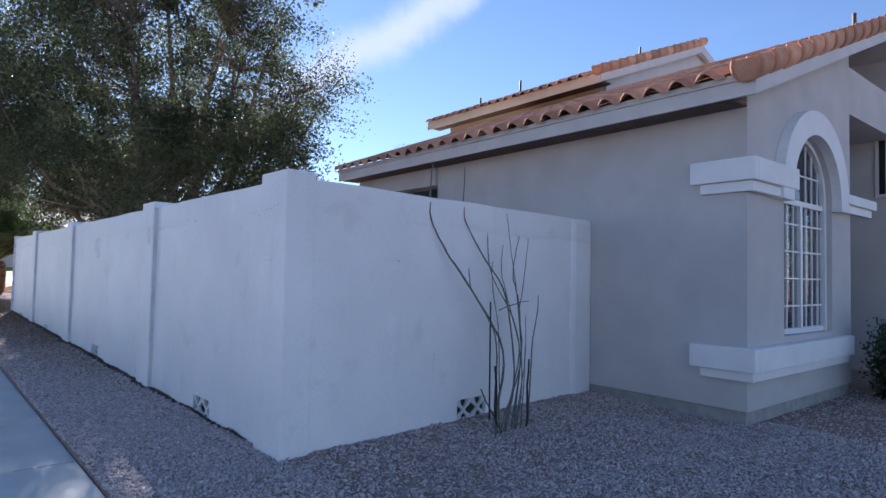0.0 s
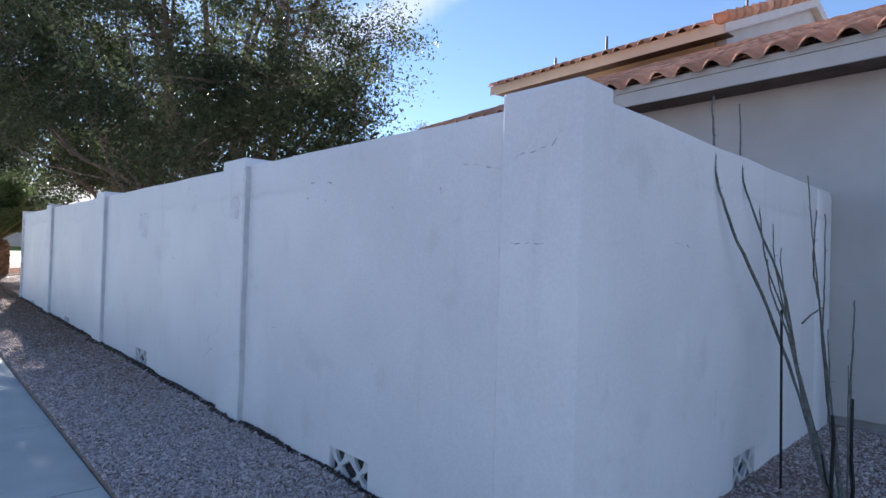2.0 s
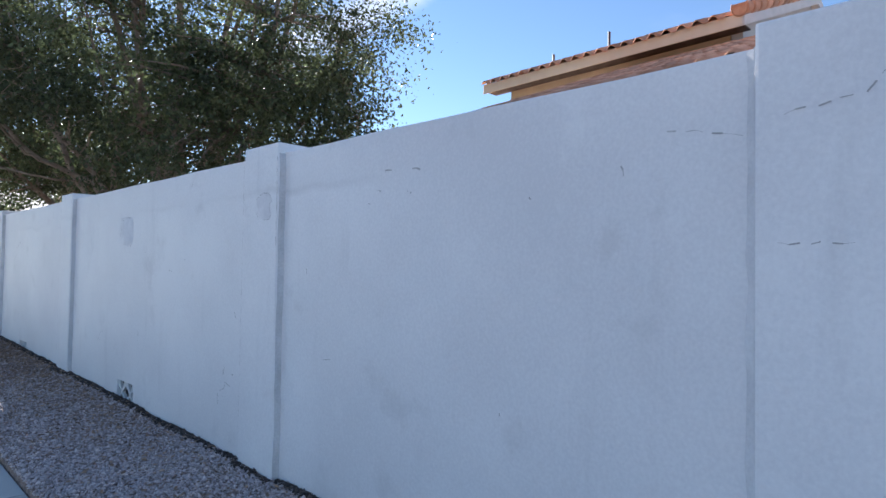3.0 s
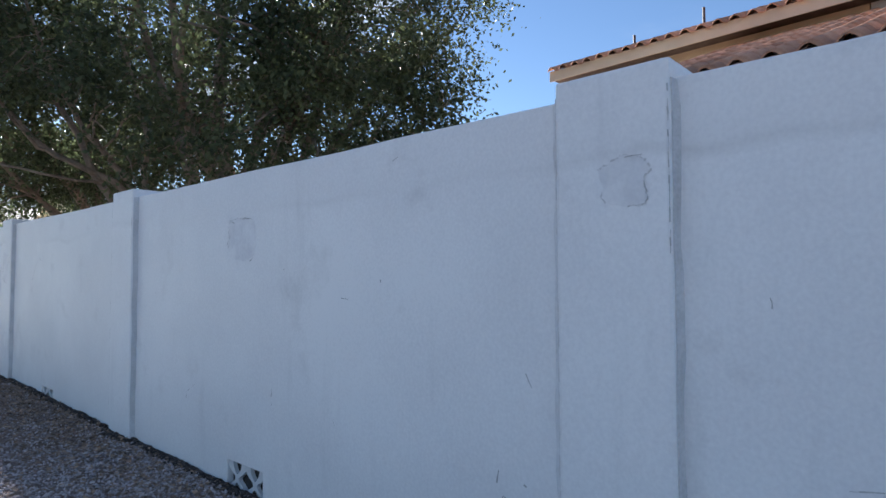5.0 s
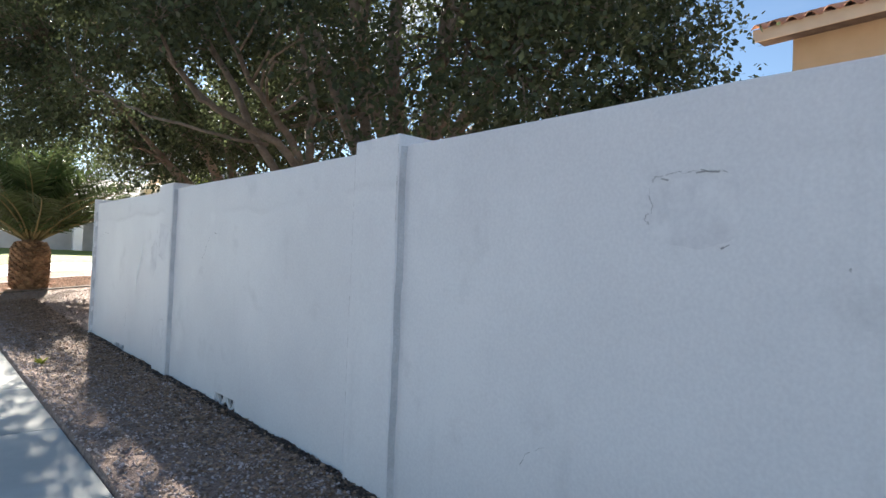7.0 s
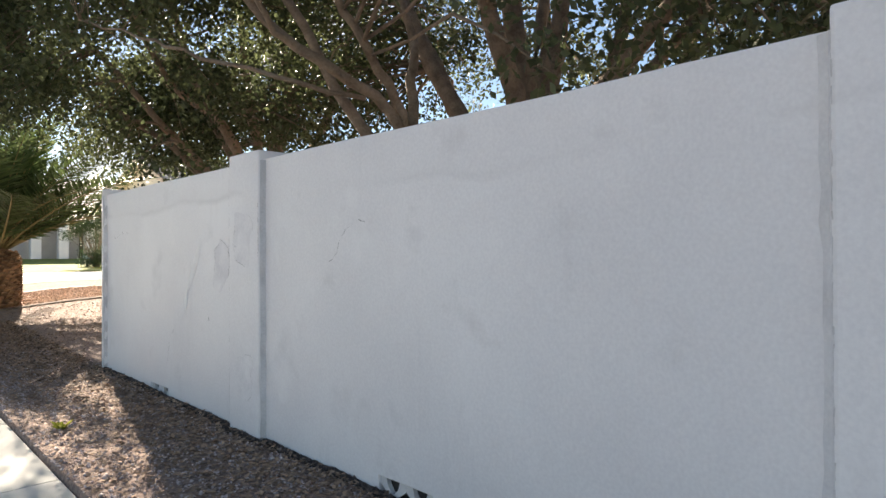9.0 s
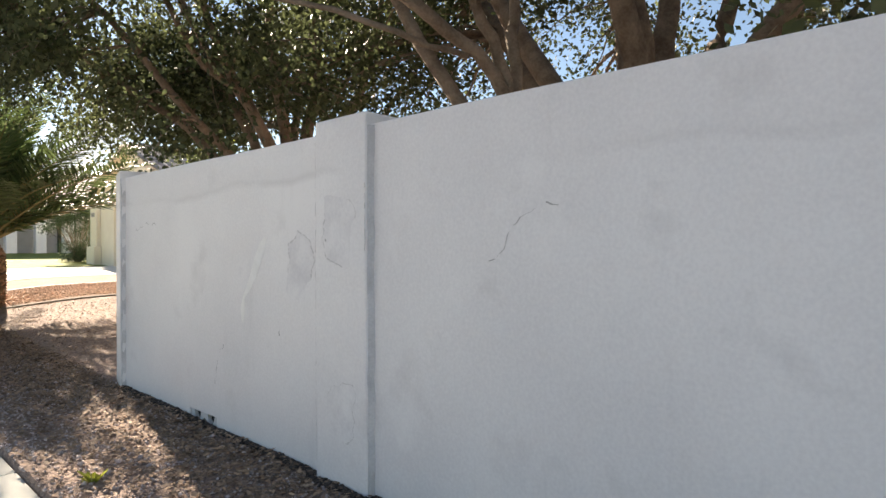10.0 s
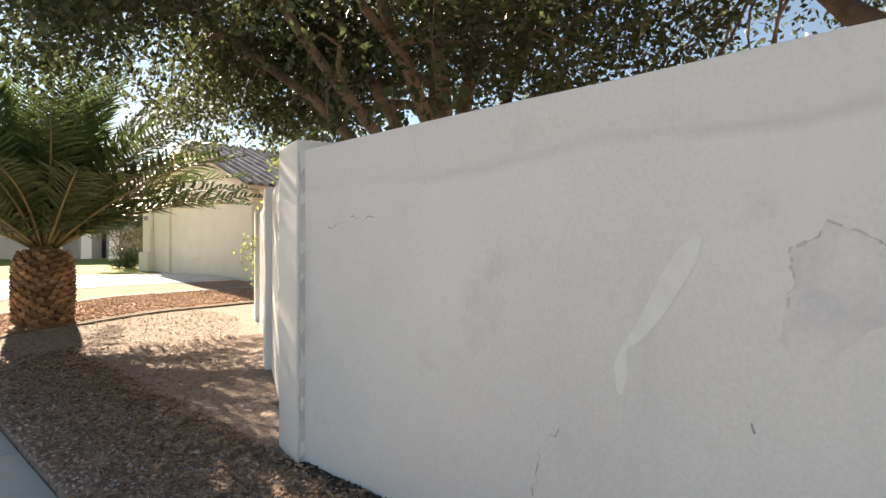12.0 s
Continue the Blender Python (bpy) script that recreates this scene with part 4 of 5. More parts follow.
def tree(name, stems, limbs, centre, radii, clumps, per, seed, floor, size, label, extra=(), crooked=()):
    """A tree of several stems, bowed and crooked limbs, boughs to every clump and a crown of small leaves."""
    rnd = random.Random(seed)
    base = stems[0][0]
    t = thing(name, base, label, "tree")
    bm = bmesh.new()
    heads = []
    for foot, head, r in stems:
        tube(bm, bent(foot, head, (0, 0, 0), 5, rnd, 0.05), [r * 1.25, r * 1.05, r, r * 0.95, r * 0.9, r * 0.9], 10)
        heads.append((Vector(head), r))
    part("trunk", bm, M_BARK, t, smooth=True)
    tips = []
    for k, (a, b, r, sag) in enumerate(limbs):
        line = bent(a, b, sag, 8, rnd, 0.06)
        b2 = bmesh.new()
        tube(b2, line, [r * (1 - 0.085 * i) for i in range(9)], 8)
        part("limb", b2, M_BARK, t, smooth=True)
        tips += [(p, r * (1 - 0.085 * i)) for i, p in enumerate(line) if i > 2]
    for bends, r in crooked:
        line = [p + Vector([rnd.uniform(-0.02, 0.02) for _ in range(3)]) for p in through_points(bends)]
        b2 = bmesh.new()
        rad = [r * (1 - 0.72 * i / (len(line) - 1)) for i in range(len(line))]
        tube(b2, line, rad, 8)
        part("limb", b2, M_BARK, t, smooth=True)
        tips += [(p, q) for p, q in zip(line[8:], rad[8:])]
    pts = crown_points(centre, radii, clumps, rnd, floor) + [Vector(p) for p in extra]
    b3 = bmesh.new()
    for p in pts:
        near = min(tips, key=lambda q: (q[0] - p).length + 0.4 * max(0, q[0].z - p.z))
        a = near[0]
        ln = (p - a).length
        if ln > 4.2:
            continue
        rr = min(near[1] * 0.5, 0.008 + 0.009 * ln)
        tube(b3, bent(a, p, (rnd.uniform(-0.1, 0.1) * ln, rnd.uniform(-0.1, 0.1) * ln, 0.10 * ln), 4, rnd, 0.03 * ln), [rr, rr * 0.85, rr * 0.7, rr * 0.5, 0.004], 4)
    tagged(part("branchwork", b3, M_BARK, t, smooth=True), kind="stuff")
    sp = [rnd.uniform(0.14, 0.34) for _ in pts]
    me = leaf_cloud("crown", [tuple(p) for p in pts], per, sp, size, seed, M_LEAF)
    attach(new("crown", me), t)
    return t


def floor_a(x, y):
    # open over the pavement and the wall, lower at the back
    if x < 1.7:
        return 4.4 if x < 1.0 else 3.3
    return 3.8 if (14.3 < y < 18.0 and x < 5.6) else 2.25


A, B = (3.1, 16.0), (4.15, 15.6)
crooked_a = [
    ([(A[0], A[1], 1.9), (2.85, 16.0, 2.66), (2.05, 16.2, 3.06), (1.6, 16.45, 3.55), (1.25, 16.6, 4.1), (0.85, 16.8, 4.9)], 0.056),
    ([(2.6, 16.05, 2.72), (1.85, 16.2, 2.80), (1.35, 16.7, 2.99), (1.2, 17.2, 3.2), (0.95, 17.9, 3.45)], 0.022),
    ([(A[0], A[1], 1.9), (2.95, 16.0, 2.65), (2.64, 16.0, 3.08), (2.25, 16.0, 3.5), (1.9, 16.1, 4.3), (1.55, 16.2, 5.4)], 0.055),
    ([(A[0] + 0.05, A[1], 1.9), (3.12, 16.05, 2.8), (3.2, 16.15, 3.5), (3.0, 16.4, 4.6), (2.7, 16.7, 6.2)], 0.06),
    ([(2.05, 16.2, 3.06), (1.75, 16.15, 3.2), (1.25, 15.9, 3.75), (0.8, 15.7, 4.6)], 0.03),
    ([(B[0] - 0.1, B[1], 1.8), (3.95, 15.5, 2.7), (3.55, 15.5, 3.6), (3.3, 15.5, 4.8), (3.0, 15.2, 6.6)], 0.13),
    ([(B[0], B[1], 1.8), (4.15, 15.55, 2.8), (4.0, 15.6, 3.9), (4.1, 15.7, 5.4), (3.9, 15.7, 7.6)], 0.15),
    ([(B[0] + 0.1, B[1], 1.8), (4.45, 15.5, 2.9), (4.7, 15.5, 4.0), (4.7, 15.3, 5.4), (5.0, 15.0, 7.4)], 0.13),
    ([(B[0] + 0.15, B[1], 1.8), (4.75, 15.4, 2.7), (5.4, 15.3, 3.5), (5.7, 15.2, 4.8), (6.1, 15.0, 6.8)], 0.13),
    ([(B[0] + 0.1, B[1], 1.9), (4.9, 15.3, 2.5), (5.9, 15.1, 3.1), (6.7, 14.9, 4.1), (7.3, 14.6, 5.4)], 0.10),
    ([(3.55, 15.5, 3.6), (3.2, 15.1, 4.0), (3.0, 14.5, 5.0), (2.8, 13.8, 6.4)], 0.07),
    ([(4.7, 15.5, 4.0), (4.6, 15.0, 4.6), (4.4, 14.2, 5.4), (4.4, 13.2, 6.4)], 0.07),
]
limbs_a = [
    ((B[0], B[1], 1.9), (4.4, 12.8, 5.6), 0.10, (0.1, -0.5, 0.3)),
    ((B[0], B[1], 1.9), (6.6, 14.2, 5.8), 0.09, (0.5, -0.3, 0.1)),
    ((B[0], B[1], 1.9), (6.2, 13.0, 3.9), 0.07, (0.3, -0.3, 0.2)),
    ((B[0], B[1], 1.9), (6.9, 17.2, 5.6), 0.10, (0.4, 0.2, 0.3)),
    ((B[0], B[1], 1.9), (3.6, 18.4, 7.4), 0.11, (0, 0.4, 0.2)),
    ((B[0], B[1], 1.9), (5.4, 19.2, 6.4), 0.11, (0.2, 0.5, 0.2)),
    ((B[0], B[1], 1.9), (6.0, 16.4, 6.8), 0.10, (0.3, 0.2, 0.2)),
    ((A[0], A[1], 1.85), (1.6, 17.6, 5.6), 0.06, (-0.1, 0.2, 0.2)),
]
rs_a = np.random.RandomState(16)
low_a = [(x, y, z) for x, y, z in zip(rs_a.uniform(2.5, 5.5, 75), rs_a.uniform(12.4, 13.4, 75), rs_a.uniform(2.3, 4.8, 75))]
low_a += [(x, y, z) for x, y, z in zip(rs_a.uniform(3.4, 6.2, 35), rs_a.uniform(17.8, 19.8, 35), rs_a.uniform(3.0, 5.0, 35))]
low_a += [(x, y, z) for x, y, z in zip(rs_a.uniform(5.0, 6.2, 60), rs_a.uniform(12.2, 13.6, 60), rs_a.uniform(2.5, 4.6, 60))]
stems_a = [((B[0], B[1], 0.0), (B[0], B[1], 1.95), 0.26), ((A[0] + 0.3, A[1], 0.0), (A[0], A[1], 1.95), 0.14)]
tree("ficus_tree", stems_a, limbs_a, (3.7, 15.9, 5.9), (4.7, 4.5, 4.3), 1000, 152, 31, floor_a, 0.072, "large multi-stemmed evergreen tree with dense dark leaves", low_a, crooked_a)

C = (4.2, 20.5)
limbs_c = [
    ((C[0], C[1], 1.7), (1.0, 20.6, 4.6), 0.07, (0, 0.1, 0.2)),
    ((C[0], C[1], 1.8), (3.0, 22.0, 5.6), 0.09, (0, 0.3, 0.3)),
    ((C[0], C[1], 1.8), (1.4, 22.4, 4.4), 0.07, (-0.1, 0.2, 0.3)),
    ((C[0], C[1], 1.8), (5.2, 22.0, 5.0), 0.09, (0.2, 0.2, 0.3)),
]
crooked_c = [
    ([(C[0] - 0.15, C[1], 1.8), (3.75, 20.3, 2.7), (3.2, 20.2, 3.4), (2.7, 20.1, 4.3), (2.2, 19.8, 5.4)], 0.10),
    ([(C[0] - 0.1, C[1], 1.8), (3.95, 20.3, 2.8), (3.7, 20.2, 3.7), (3.6, 20.2, 4.8), (3.2, 20.0, 6.2)], 0.10),
    ([(C[0], C[1], 1.8), (4.3, 20.4, 2.9), (4.45, 20.3, 3.9), (4.3, 20.3, 5.0), (4.4, 20.1, 6.6)], 0.11),
    ([(C[0] + 0.1, C[1], 1.8), (4.75, 20.3, 2.9), (5.2, 20.2, 3.9), (5.5, 20.2, 5.0), (5.6, 20.0, 6.2)], 0.10),
    ([(C[0] + 0.1, C[1], 1.8), (5.0, 20.4, 2.7), (5.7, 20.4, 3.4), (6.3, 20.3, 4.4)], 0.08),
    ([(3.2, 20.2, 3.4), (2.5, 19.9, 3.6), (1.9, 19.5, 4.2), (1.2, 19.1, 4.8)], 0.05),
]
low_c = [(x, y, z) for x, y, z in zip(np.random.RandomState(6).uniform(-0.8, 2.1, 130), np.random.RandomState(7).uniform(20.6, 24.4, 130), np.random.RandomState(8).uniform(3.35, 6.2, 130))]
rs_c = np.random.RandomState(26)
low_c += [(x, y, z) for x, y, z in zip(rs_c.uniform(2.6, 4.9, 110), rs_c.uniform(21.4, 24.4, 110), rs_c.uniform(3.05, 4.6, 110))]
stems_c = [((C[0], C[1], 0.2), (C[0], C[1], 1.9), 0.15), ((C[0] + 0.35, C[1] - 0.2, 0.2), (C[0] + 0.1, C[1], 1.9), 0.11)]
tree("ficus_tree", stems_c, limbs_c, (2.7, 20.5, 5.2), (4.1, 3.6, 3.2), 520, 175, 47, lambda x, y: floor_a(x, y) if y < 19.6 else 3.1, 0.074, "evergreen tree with low hanging dark leaves behind the wall", low_c, crooked_c)


F = (31.0, 40.3)
limbs_f = [((F[0], F[1], 6.5), (F[0] + dx, F[1] + dy, 11.0 + dz), 0.08, (0, 0, 0.2)) for dx, dy, dz in ((-1.4, 0.3, 0.2), (1.3, -0.4, 0.0), (0.2, 1.2, 0.6), (-0.3, -1.2, 0.9), (0.6, 0.2, 1.3))]
tree("tree", [((F[0], F[1], 0.5), (F[0], F[1], 6.6), 0.22)], limbs_f, (F[0], F[1], 10.6), (2.3, 2.3, 1.9), 70, 90, 61, lambda x, y: 7.0, 0.11, "thin distant tree whose crown shows over the roof")


def make_ocotillo():
    rnd = random.Random(5)
    bx, by, bz = 3.52, 4.21, gz(3.52, 4.21) - 0.02
    o = thing("ocotillo", (bx, by, bz), "bare thorny grey ocotillo with long thin canes", "desert shrub")
    def cane(bends, r):
        foot = Vector((0.7 * bends[0][0] + 0.3 * (bx + 0.03), by, bz))
        line = [p + Vector([rnd.uniform(-0.0035, 0.0035) for _ in range(3)]) for p in through_points([foot] + bends, 5)]
        n = len(line) - 1
        bm = bmesh.new()
        tube(bm, line, [0.8 * r * (1 - 0.6 * i / n) * rnd.uniform(0.88, 1.12) for i in range(n + 1)], 7)
        for q in line[3:n - 2]:
            d = Vector((rnd.uniform(-1, 1), rnd.uniform(-1, 1), rnd.uniform(0.0, 0.8))).normalized()
            tube(bm, [q, q + d * rnd.uniform(0.015, 0.03)], [0.0022, 0.0006], 3)
        part("cane", bm, M_CANE, o)

    cane([(3.32, 4.21, 0.12), (3.75, 4.53, 0.67), (3.42, 4.62, 1.23), (3.12, 4.68, 1.61), (2.96, 4.71, 1.89), (2.98, 4.75, 2.20), (3.02, 4.77, 2.40)], 0.016)
    cane([(3.46, 4.21, 0.07), (3.89, 4.50, 0.43), (3.90, 4.64, 1.18), (3.66, 4.68, 1.52), (3.43, 4.73, 1.87), (3.41, 4.76, 2.11), (3.45, 4.79, 2.44)], 0.014)
    cane([(3.41, 4.21, 0.09), (4.04, 4.56, 0.52), (4.01, 4.65, 0.98), (3.79, 4.71, 1.36), (3.75, 4.75, 1.64), (3.79, 4.79, 1.96)], 0.011)
    cane([(3.44, 4.21, 0.08), (4.05, 4.58, 0.63), (3.99, 4.68, 1.12), (3.92, 4.72, 1.41), (3.98, 4.76, 1.70)], 0.010)
    cane([(3.53, 4.21, 0.05), (3.83, 4.37, 0.58), (3.85, 4.42, 1.12), (3.79, 4.45, 1.41), (3.89, 4.47, 1.78)], 0.013)
    cane([(3.56, 4.21, 0.05), (3.84, 4.37, 0.69), (3.83, 4.40, 1.02), (3.91, 4.42, 1.33), (4.01, 4.45, 1.76)], 0.010)
    cane([(3.75, 4.21, 0.03), (3.81, 4.24, 0.39), (3.86, 4.25, 0.81), (3.93, 4.26, 1.03), (3.94, 4.26, 1.21)], 0.012)
    cane([(3.65, 4.21, 0.04), (3.72, 4.23, 0.51), (3.74, 4.24, 0.82)], 0.009)
    cane([(3.60, 4.21, 0.04), (3.83, 4.35, 0.47), (3.82, 4.42, 1.19), (3.76, 4.45, 1.61), (3.71, 4.47, 1.98)], 0.010)
    cane([(3.30, 4.21, 0.14), (3.59, 4.46, 0.74), (3.46, 4.50, 1.04), (3.31, 4.53, 1.26), (3.29, 4.55, 1.45)], 0.012)
    cane([(3.37, 4.21, 0.11), (3.66, 4.50, 0.79), (3.64, 4.58, 1.32), (3.66, 4.60, 1.52)], 0.009)
    cane([(3.58, 4.21, 0.05), (3.87, 4.36, 0.58), (3.93, 4.40, 1.01)], 0.009)
    for a, b, r in (((3.33, 4.2, 0.0), (3.29, 4.2, 0.60), 0.011), ((3.72, 4.2, 0.0), (3.77, 4.22, 0.62), 0.010), ((3.4, 4.2, 0.0), (3.12, 4.2, 0.42), 0.006)):
        bm = bmesh.new()
        tube(bm, bent(a, b, (0, 0, 0), 5, rnd, 0.008), [r, r, r, r * 0.95, r * 0.9, r * 0.85], 7)
        part("dead_cane", bm, M_STAKE, o, "blackened dead cane stub")
    bm = bmesh.new()
    tube(bm, bent((3.60, 4.45, 1.06), (4.03, 4.45, 1.14), (0, 0, 0.015), 5, rnd, 0.006), [0.006, 0.006, 0.005, 0.005, 0.004, 0.003], 6)
    part("twig", bm, M_CANE, o)
    for x, y, hgt, lean in ((3.60, 4.55, 1.14, 0.01),):
        bm = bmesh.new()
        tube(bm, [(x, y, bz), (x + lean, y + 0.02, bz + hgt)], [0.008, 0.008], 8)
        part("stake", bm, M_STAKE, o, "thin black stake")


make_ocotillo()


def shrub(name, centre, radii, clumps, per, seed, label, material):
    rnd = random.Random(seed)
    zb = gz(centre[0], centre[1])
    s = thing(name, (centre[0], centre[1], zb), label, "shrub")
    pts = crown_points(centre, radii, clumps, rnd, lambda x, y: zb + 0.08, 0.3, 0.2)
    bm = bmesh.new()
    for p in pts[:: 3]:
        tube(bm, bent((centre[0] + rnd.uniform(-0.08, 0.08), centre[1] + rnd.uniform(-0.08, 0.08), zb - 0.03), p, (0, 0, 0.1), 4, rnd, 0.03), [0.02, 0.016, 0.012, 0.008, 0.004], 4)
    part("stems", bm, M_BARK, s)
    me = leaf_cloud("foliage", [tuple(p) for p in pts], per, [0.13] * len(pts), 0.05, seed, material)
    attach(new("foliage", me), s)


shrub("shrub", (9.0, 2.05, 0.52), (0.85, 0.65, 0.66), 170, 210, 3, "dense dark green clipped shrub beside the house", M_BUSH)


shrub("shrub", (4.7, 24.2, 1.9), (0.95, 0.8, 1.5), 90, 130, 23, "shrub behind the boundary wall, sunlight put into its yellow-green", M_LIT)


# ---------------------------------------------------------------- palm
def frond_mesh(name, length, seed, sag):
    """One feathered frond: an arching rachis along +x with two ranks of narrow leaflets."""
    rnd = random.Random(seed)
    bm = bmesh.new()
    n = 14
    line = [Vector((length * t * (1 - 0.10 * sag * t), 0, -length * sag * t * t)) for t in [i / n for i in range(n + 1)]]
    tube(bm, line, [0.024 * (1 - 0.062 * i) for i in range(n + 1)], 5)
    ra = bm
    lf = bmesh.new()
    m = 46
    for i in range(4, m):
        t = i / m
        k = t * n
        j = min(int(k), n - 1)
        p = line[j].lerp(line[j + 1], k - j)
        d = (line[j + 1] - line[j]).normalized()
        ll = 0.50 * math.sin(math.pi * (0.16 + 0.80 * t)) * length / 2.6 + 0.06
        for s in (1, -1):
            side = Vector((0, s, 0))
            upv = d.cross(side).normalized() * s
            way = (side * 0.75 + d * rnd.uniform(0.55, 0.8) + Vector((0, 0, rnd.uniform(-0.05, 0.45)))).normalized()
            mid = p + way * ll * 0.5 + Vector((0, 0, 0.02))
            tip = p + way * ll + Vector((0, 0, -0.10 * ll))
            w = 0.026
            dd = d * w
            a, b, c, e, f = [lf.verts.new(q) for q in (p - dd * 0.5, p + dd * 0.5, mid + dd, mid - dd, tip)]
            lf.faces.new((a, b, c, e))
            lf.faces.new((e, c, f))
    return mesh_of(name + "_rachis", ra, M_RACHIS, True), mesh_of(name, lf, M_FROND)


def make_palm():
    rnd = random.Random(77)
    px, py = 1.70, 26.3
    zb = gz(px, py)
    p = thing("palm_tree", (px, py, zb), "stout date palm with pineapple trunk and arching fronds", "palm tree")
    H, R = 0.92, 0.325
    bm = bmesh.new()
    tube(bm, [(px, py, zb - 0.1), (px, py, zb + 0.1), (px, py, zb + 0.5), (px, py, zb + 0.95), (px, py, zb + H), (px, py, zb + H + 0.35)], [R * 0.92, R * 0.95, R, R, R * 0.85, R * 0.35], 20)
    trunk = part("trunk", bm, M_BOOT, p, "stout trunk of cut brown leaf bases", smooth=True)
    # cut leaf bases in a spiral
    bm = bmesh.new()
    for k in range(250):
        u = k / 250
        z = zb + 0.02 + (H + 0.12) * u
        rr = R * (0.95 + 0.07 * math.sin(math.pi * min(1, u * 1.05))) * (1 if u < 0.85 else 1 - 1.6 * (u - 0.85))
        a = k * 2.39996
        o = Matrix.Translation((px + rr * math.cos(a), py + rr * math.sin(a), z)) @ Matrix.Rotation(a, 4, "Z") @ Matrix.Rotation(-0.65, 4, "Y")
        s = 0.07 * rnd.uniform(0.85, 1.15)
        pts = [(-0.04, -s, -0.03), (-0.04, s, -0.03), (-0.04, s * 0.7, 0.05), (-0.04, -s * 0.7, 0.05), (0.10, -s * 0.75, -0.015), (0.10, s * 0.75, -0.015), (0.09, s * 0.5, 0.03), (0.09, -s * 0.5, 0.03)]
        v = [bm.verts.new(o @ Vector(q)) for q in pts]
        for f in ((4, 5, 6, 7), (0, 4, 7, 3), (1, 2, 6, 5), (3, 7, 6, 2), (0, 1, 5, 4)):
            bm.faces.new([v[i] for i in f])
    tagged(part("leaf_base_husk", bm, M_BOOT, trunk), kind="stuff")
    kinds = [frond_mesh("frond", 2.9, 1, 0.34), frond_mesh("frond", 2.7, 2, 0.46), frond_mesh("frond", 2.6, 3, 0.16)]
    for k in range(78):
        u = (k + 0.5) / 78
        az = k * 2.39996 + rnd.uniform(-0.2, 0.2)
        el = radians(86 - 54 * u ** 0.9 + rnd.uniform(-6, 6))
        ra, lf = kinds[2] if u < 0.35 else kinds[rnd.randint(0, 1)]
        m = Matrix.Translation((px + 0.16 * math.cos(az), py + 0.16 * math.sin(az), zb + H + 0.22 + 0.12 * (1 - u))) @ Matrix.Rotation(az, 4, "Z") @ Matrix.Rotation(-el, 4, "Y") @ Matrix.Rotation(rnd.uniform(-0.5, 0.5), 4, "X") @ Matrix.Scale(rnd.uniform(0.85, 1.1), 4)
        fr = new("frond", lf)
        attach(fr, p)
        fr.matrix_basis = m
        rb = new("rachis", ra)
        rb.parent = fr


make_palm()

# ---------------------------------------------------------------- the next garden
def strip(name, xs, y0, y1, lift, material, label, cat, thick=0.0):
    """A band of ground cover across the next garden; it drifts south towards the street."""
    bm = bmesh.new()
    ys = steps(y0, y1, 0.5)
    g = []
    for x in xs:
        d = 0.22 * (7.35 - x)
        g.append([bm.verts.new((x, y - d, gz(x, y - d) + lift)) for y in ys])
    for c0, c1 in zip(g, g[1:]):
        for k in range(len(ys) - 1):
            bm.faces.new((c0[k], c1[k], c1[k + 1], c0[k + 1]))
    if thick:
        ret = bmesh.ops.extrude_face_region(bm, geom=list(bm.faces))
        for v in ret["geom"]:
            if isinstance(v, bmesh.types.BMVert):
                v.co.z -= thick
        bmesh.ops.recalc_face_normals(bm, faces=bm.faces)
    return tagged(new(name, mesh_of(name, bm, material)), label, cat, kind="structure")


strip("trim_edging", steps(0.6, 6.8, 0.4), 27.0, 27.07, 0.03, M_BARK, "thin dark edging strip across the gravel", "edging", 0.12)
strip("gravel_bed", steps(0.42, 7.2, 0.4), 27.13, 31.5, 0.03, M_RED, "red-brown gravel bed beside the driveway", "gravel")
strip("trim_curb", steps(0.5, 7.0, 0.4), 29.5, 29.64, 0.04, M_FOOT, "weathered concrete curb line across the gravel", "edging", 0.15)
strip("driveway", [-1.1] + steps(0.42, 7.35, 0.5), 31.55, 36.9, 0.04, M_DRIVE, "pale sunlit concrete driveway", "driveway", 0.12)
strip("lawn", [0.45, 2, 3, 4, 5, 6, 7.2, 9, 12, 16], 37.0, 56, 0.04, M_LAWN, "short yellow-green lawn beyond the driveway", "lawn")


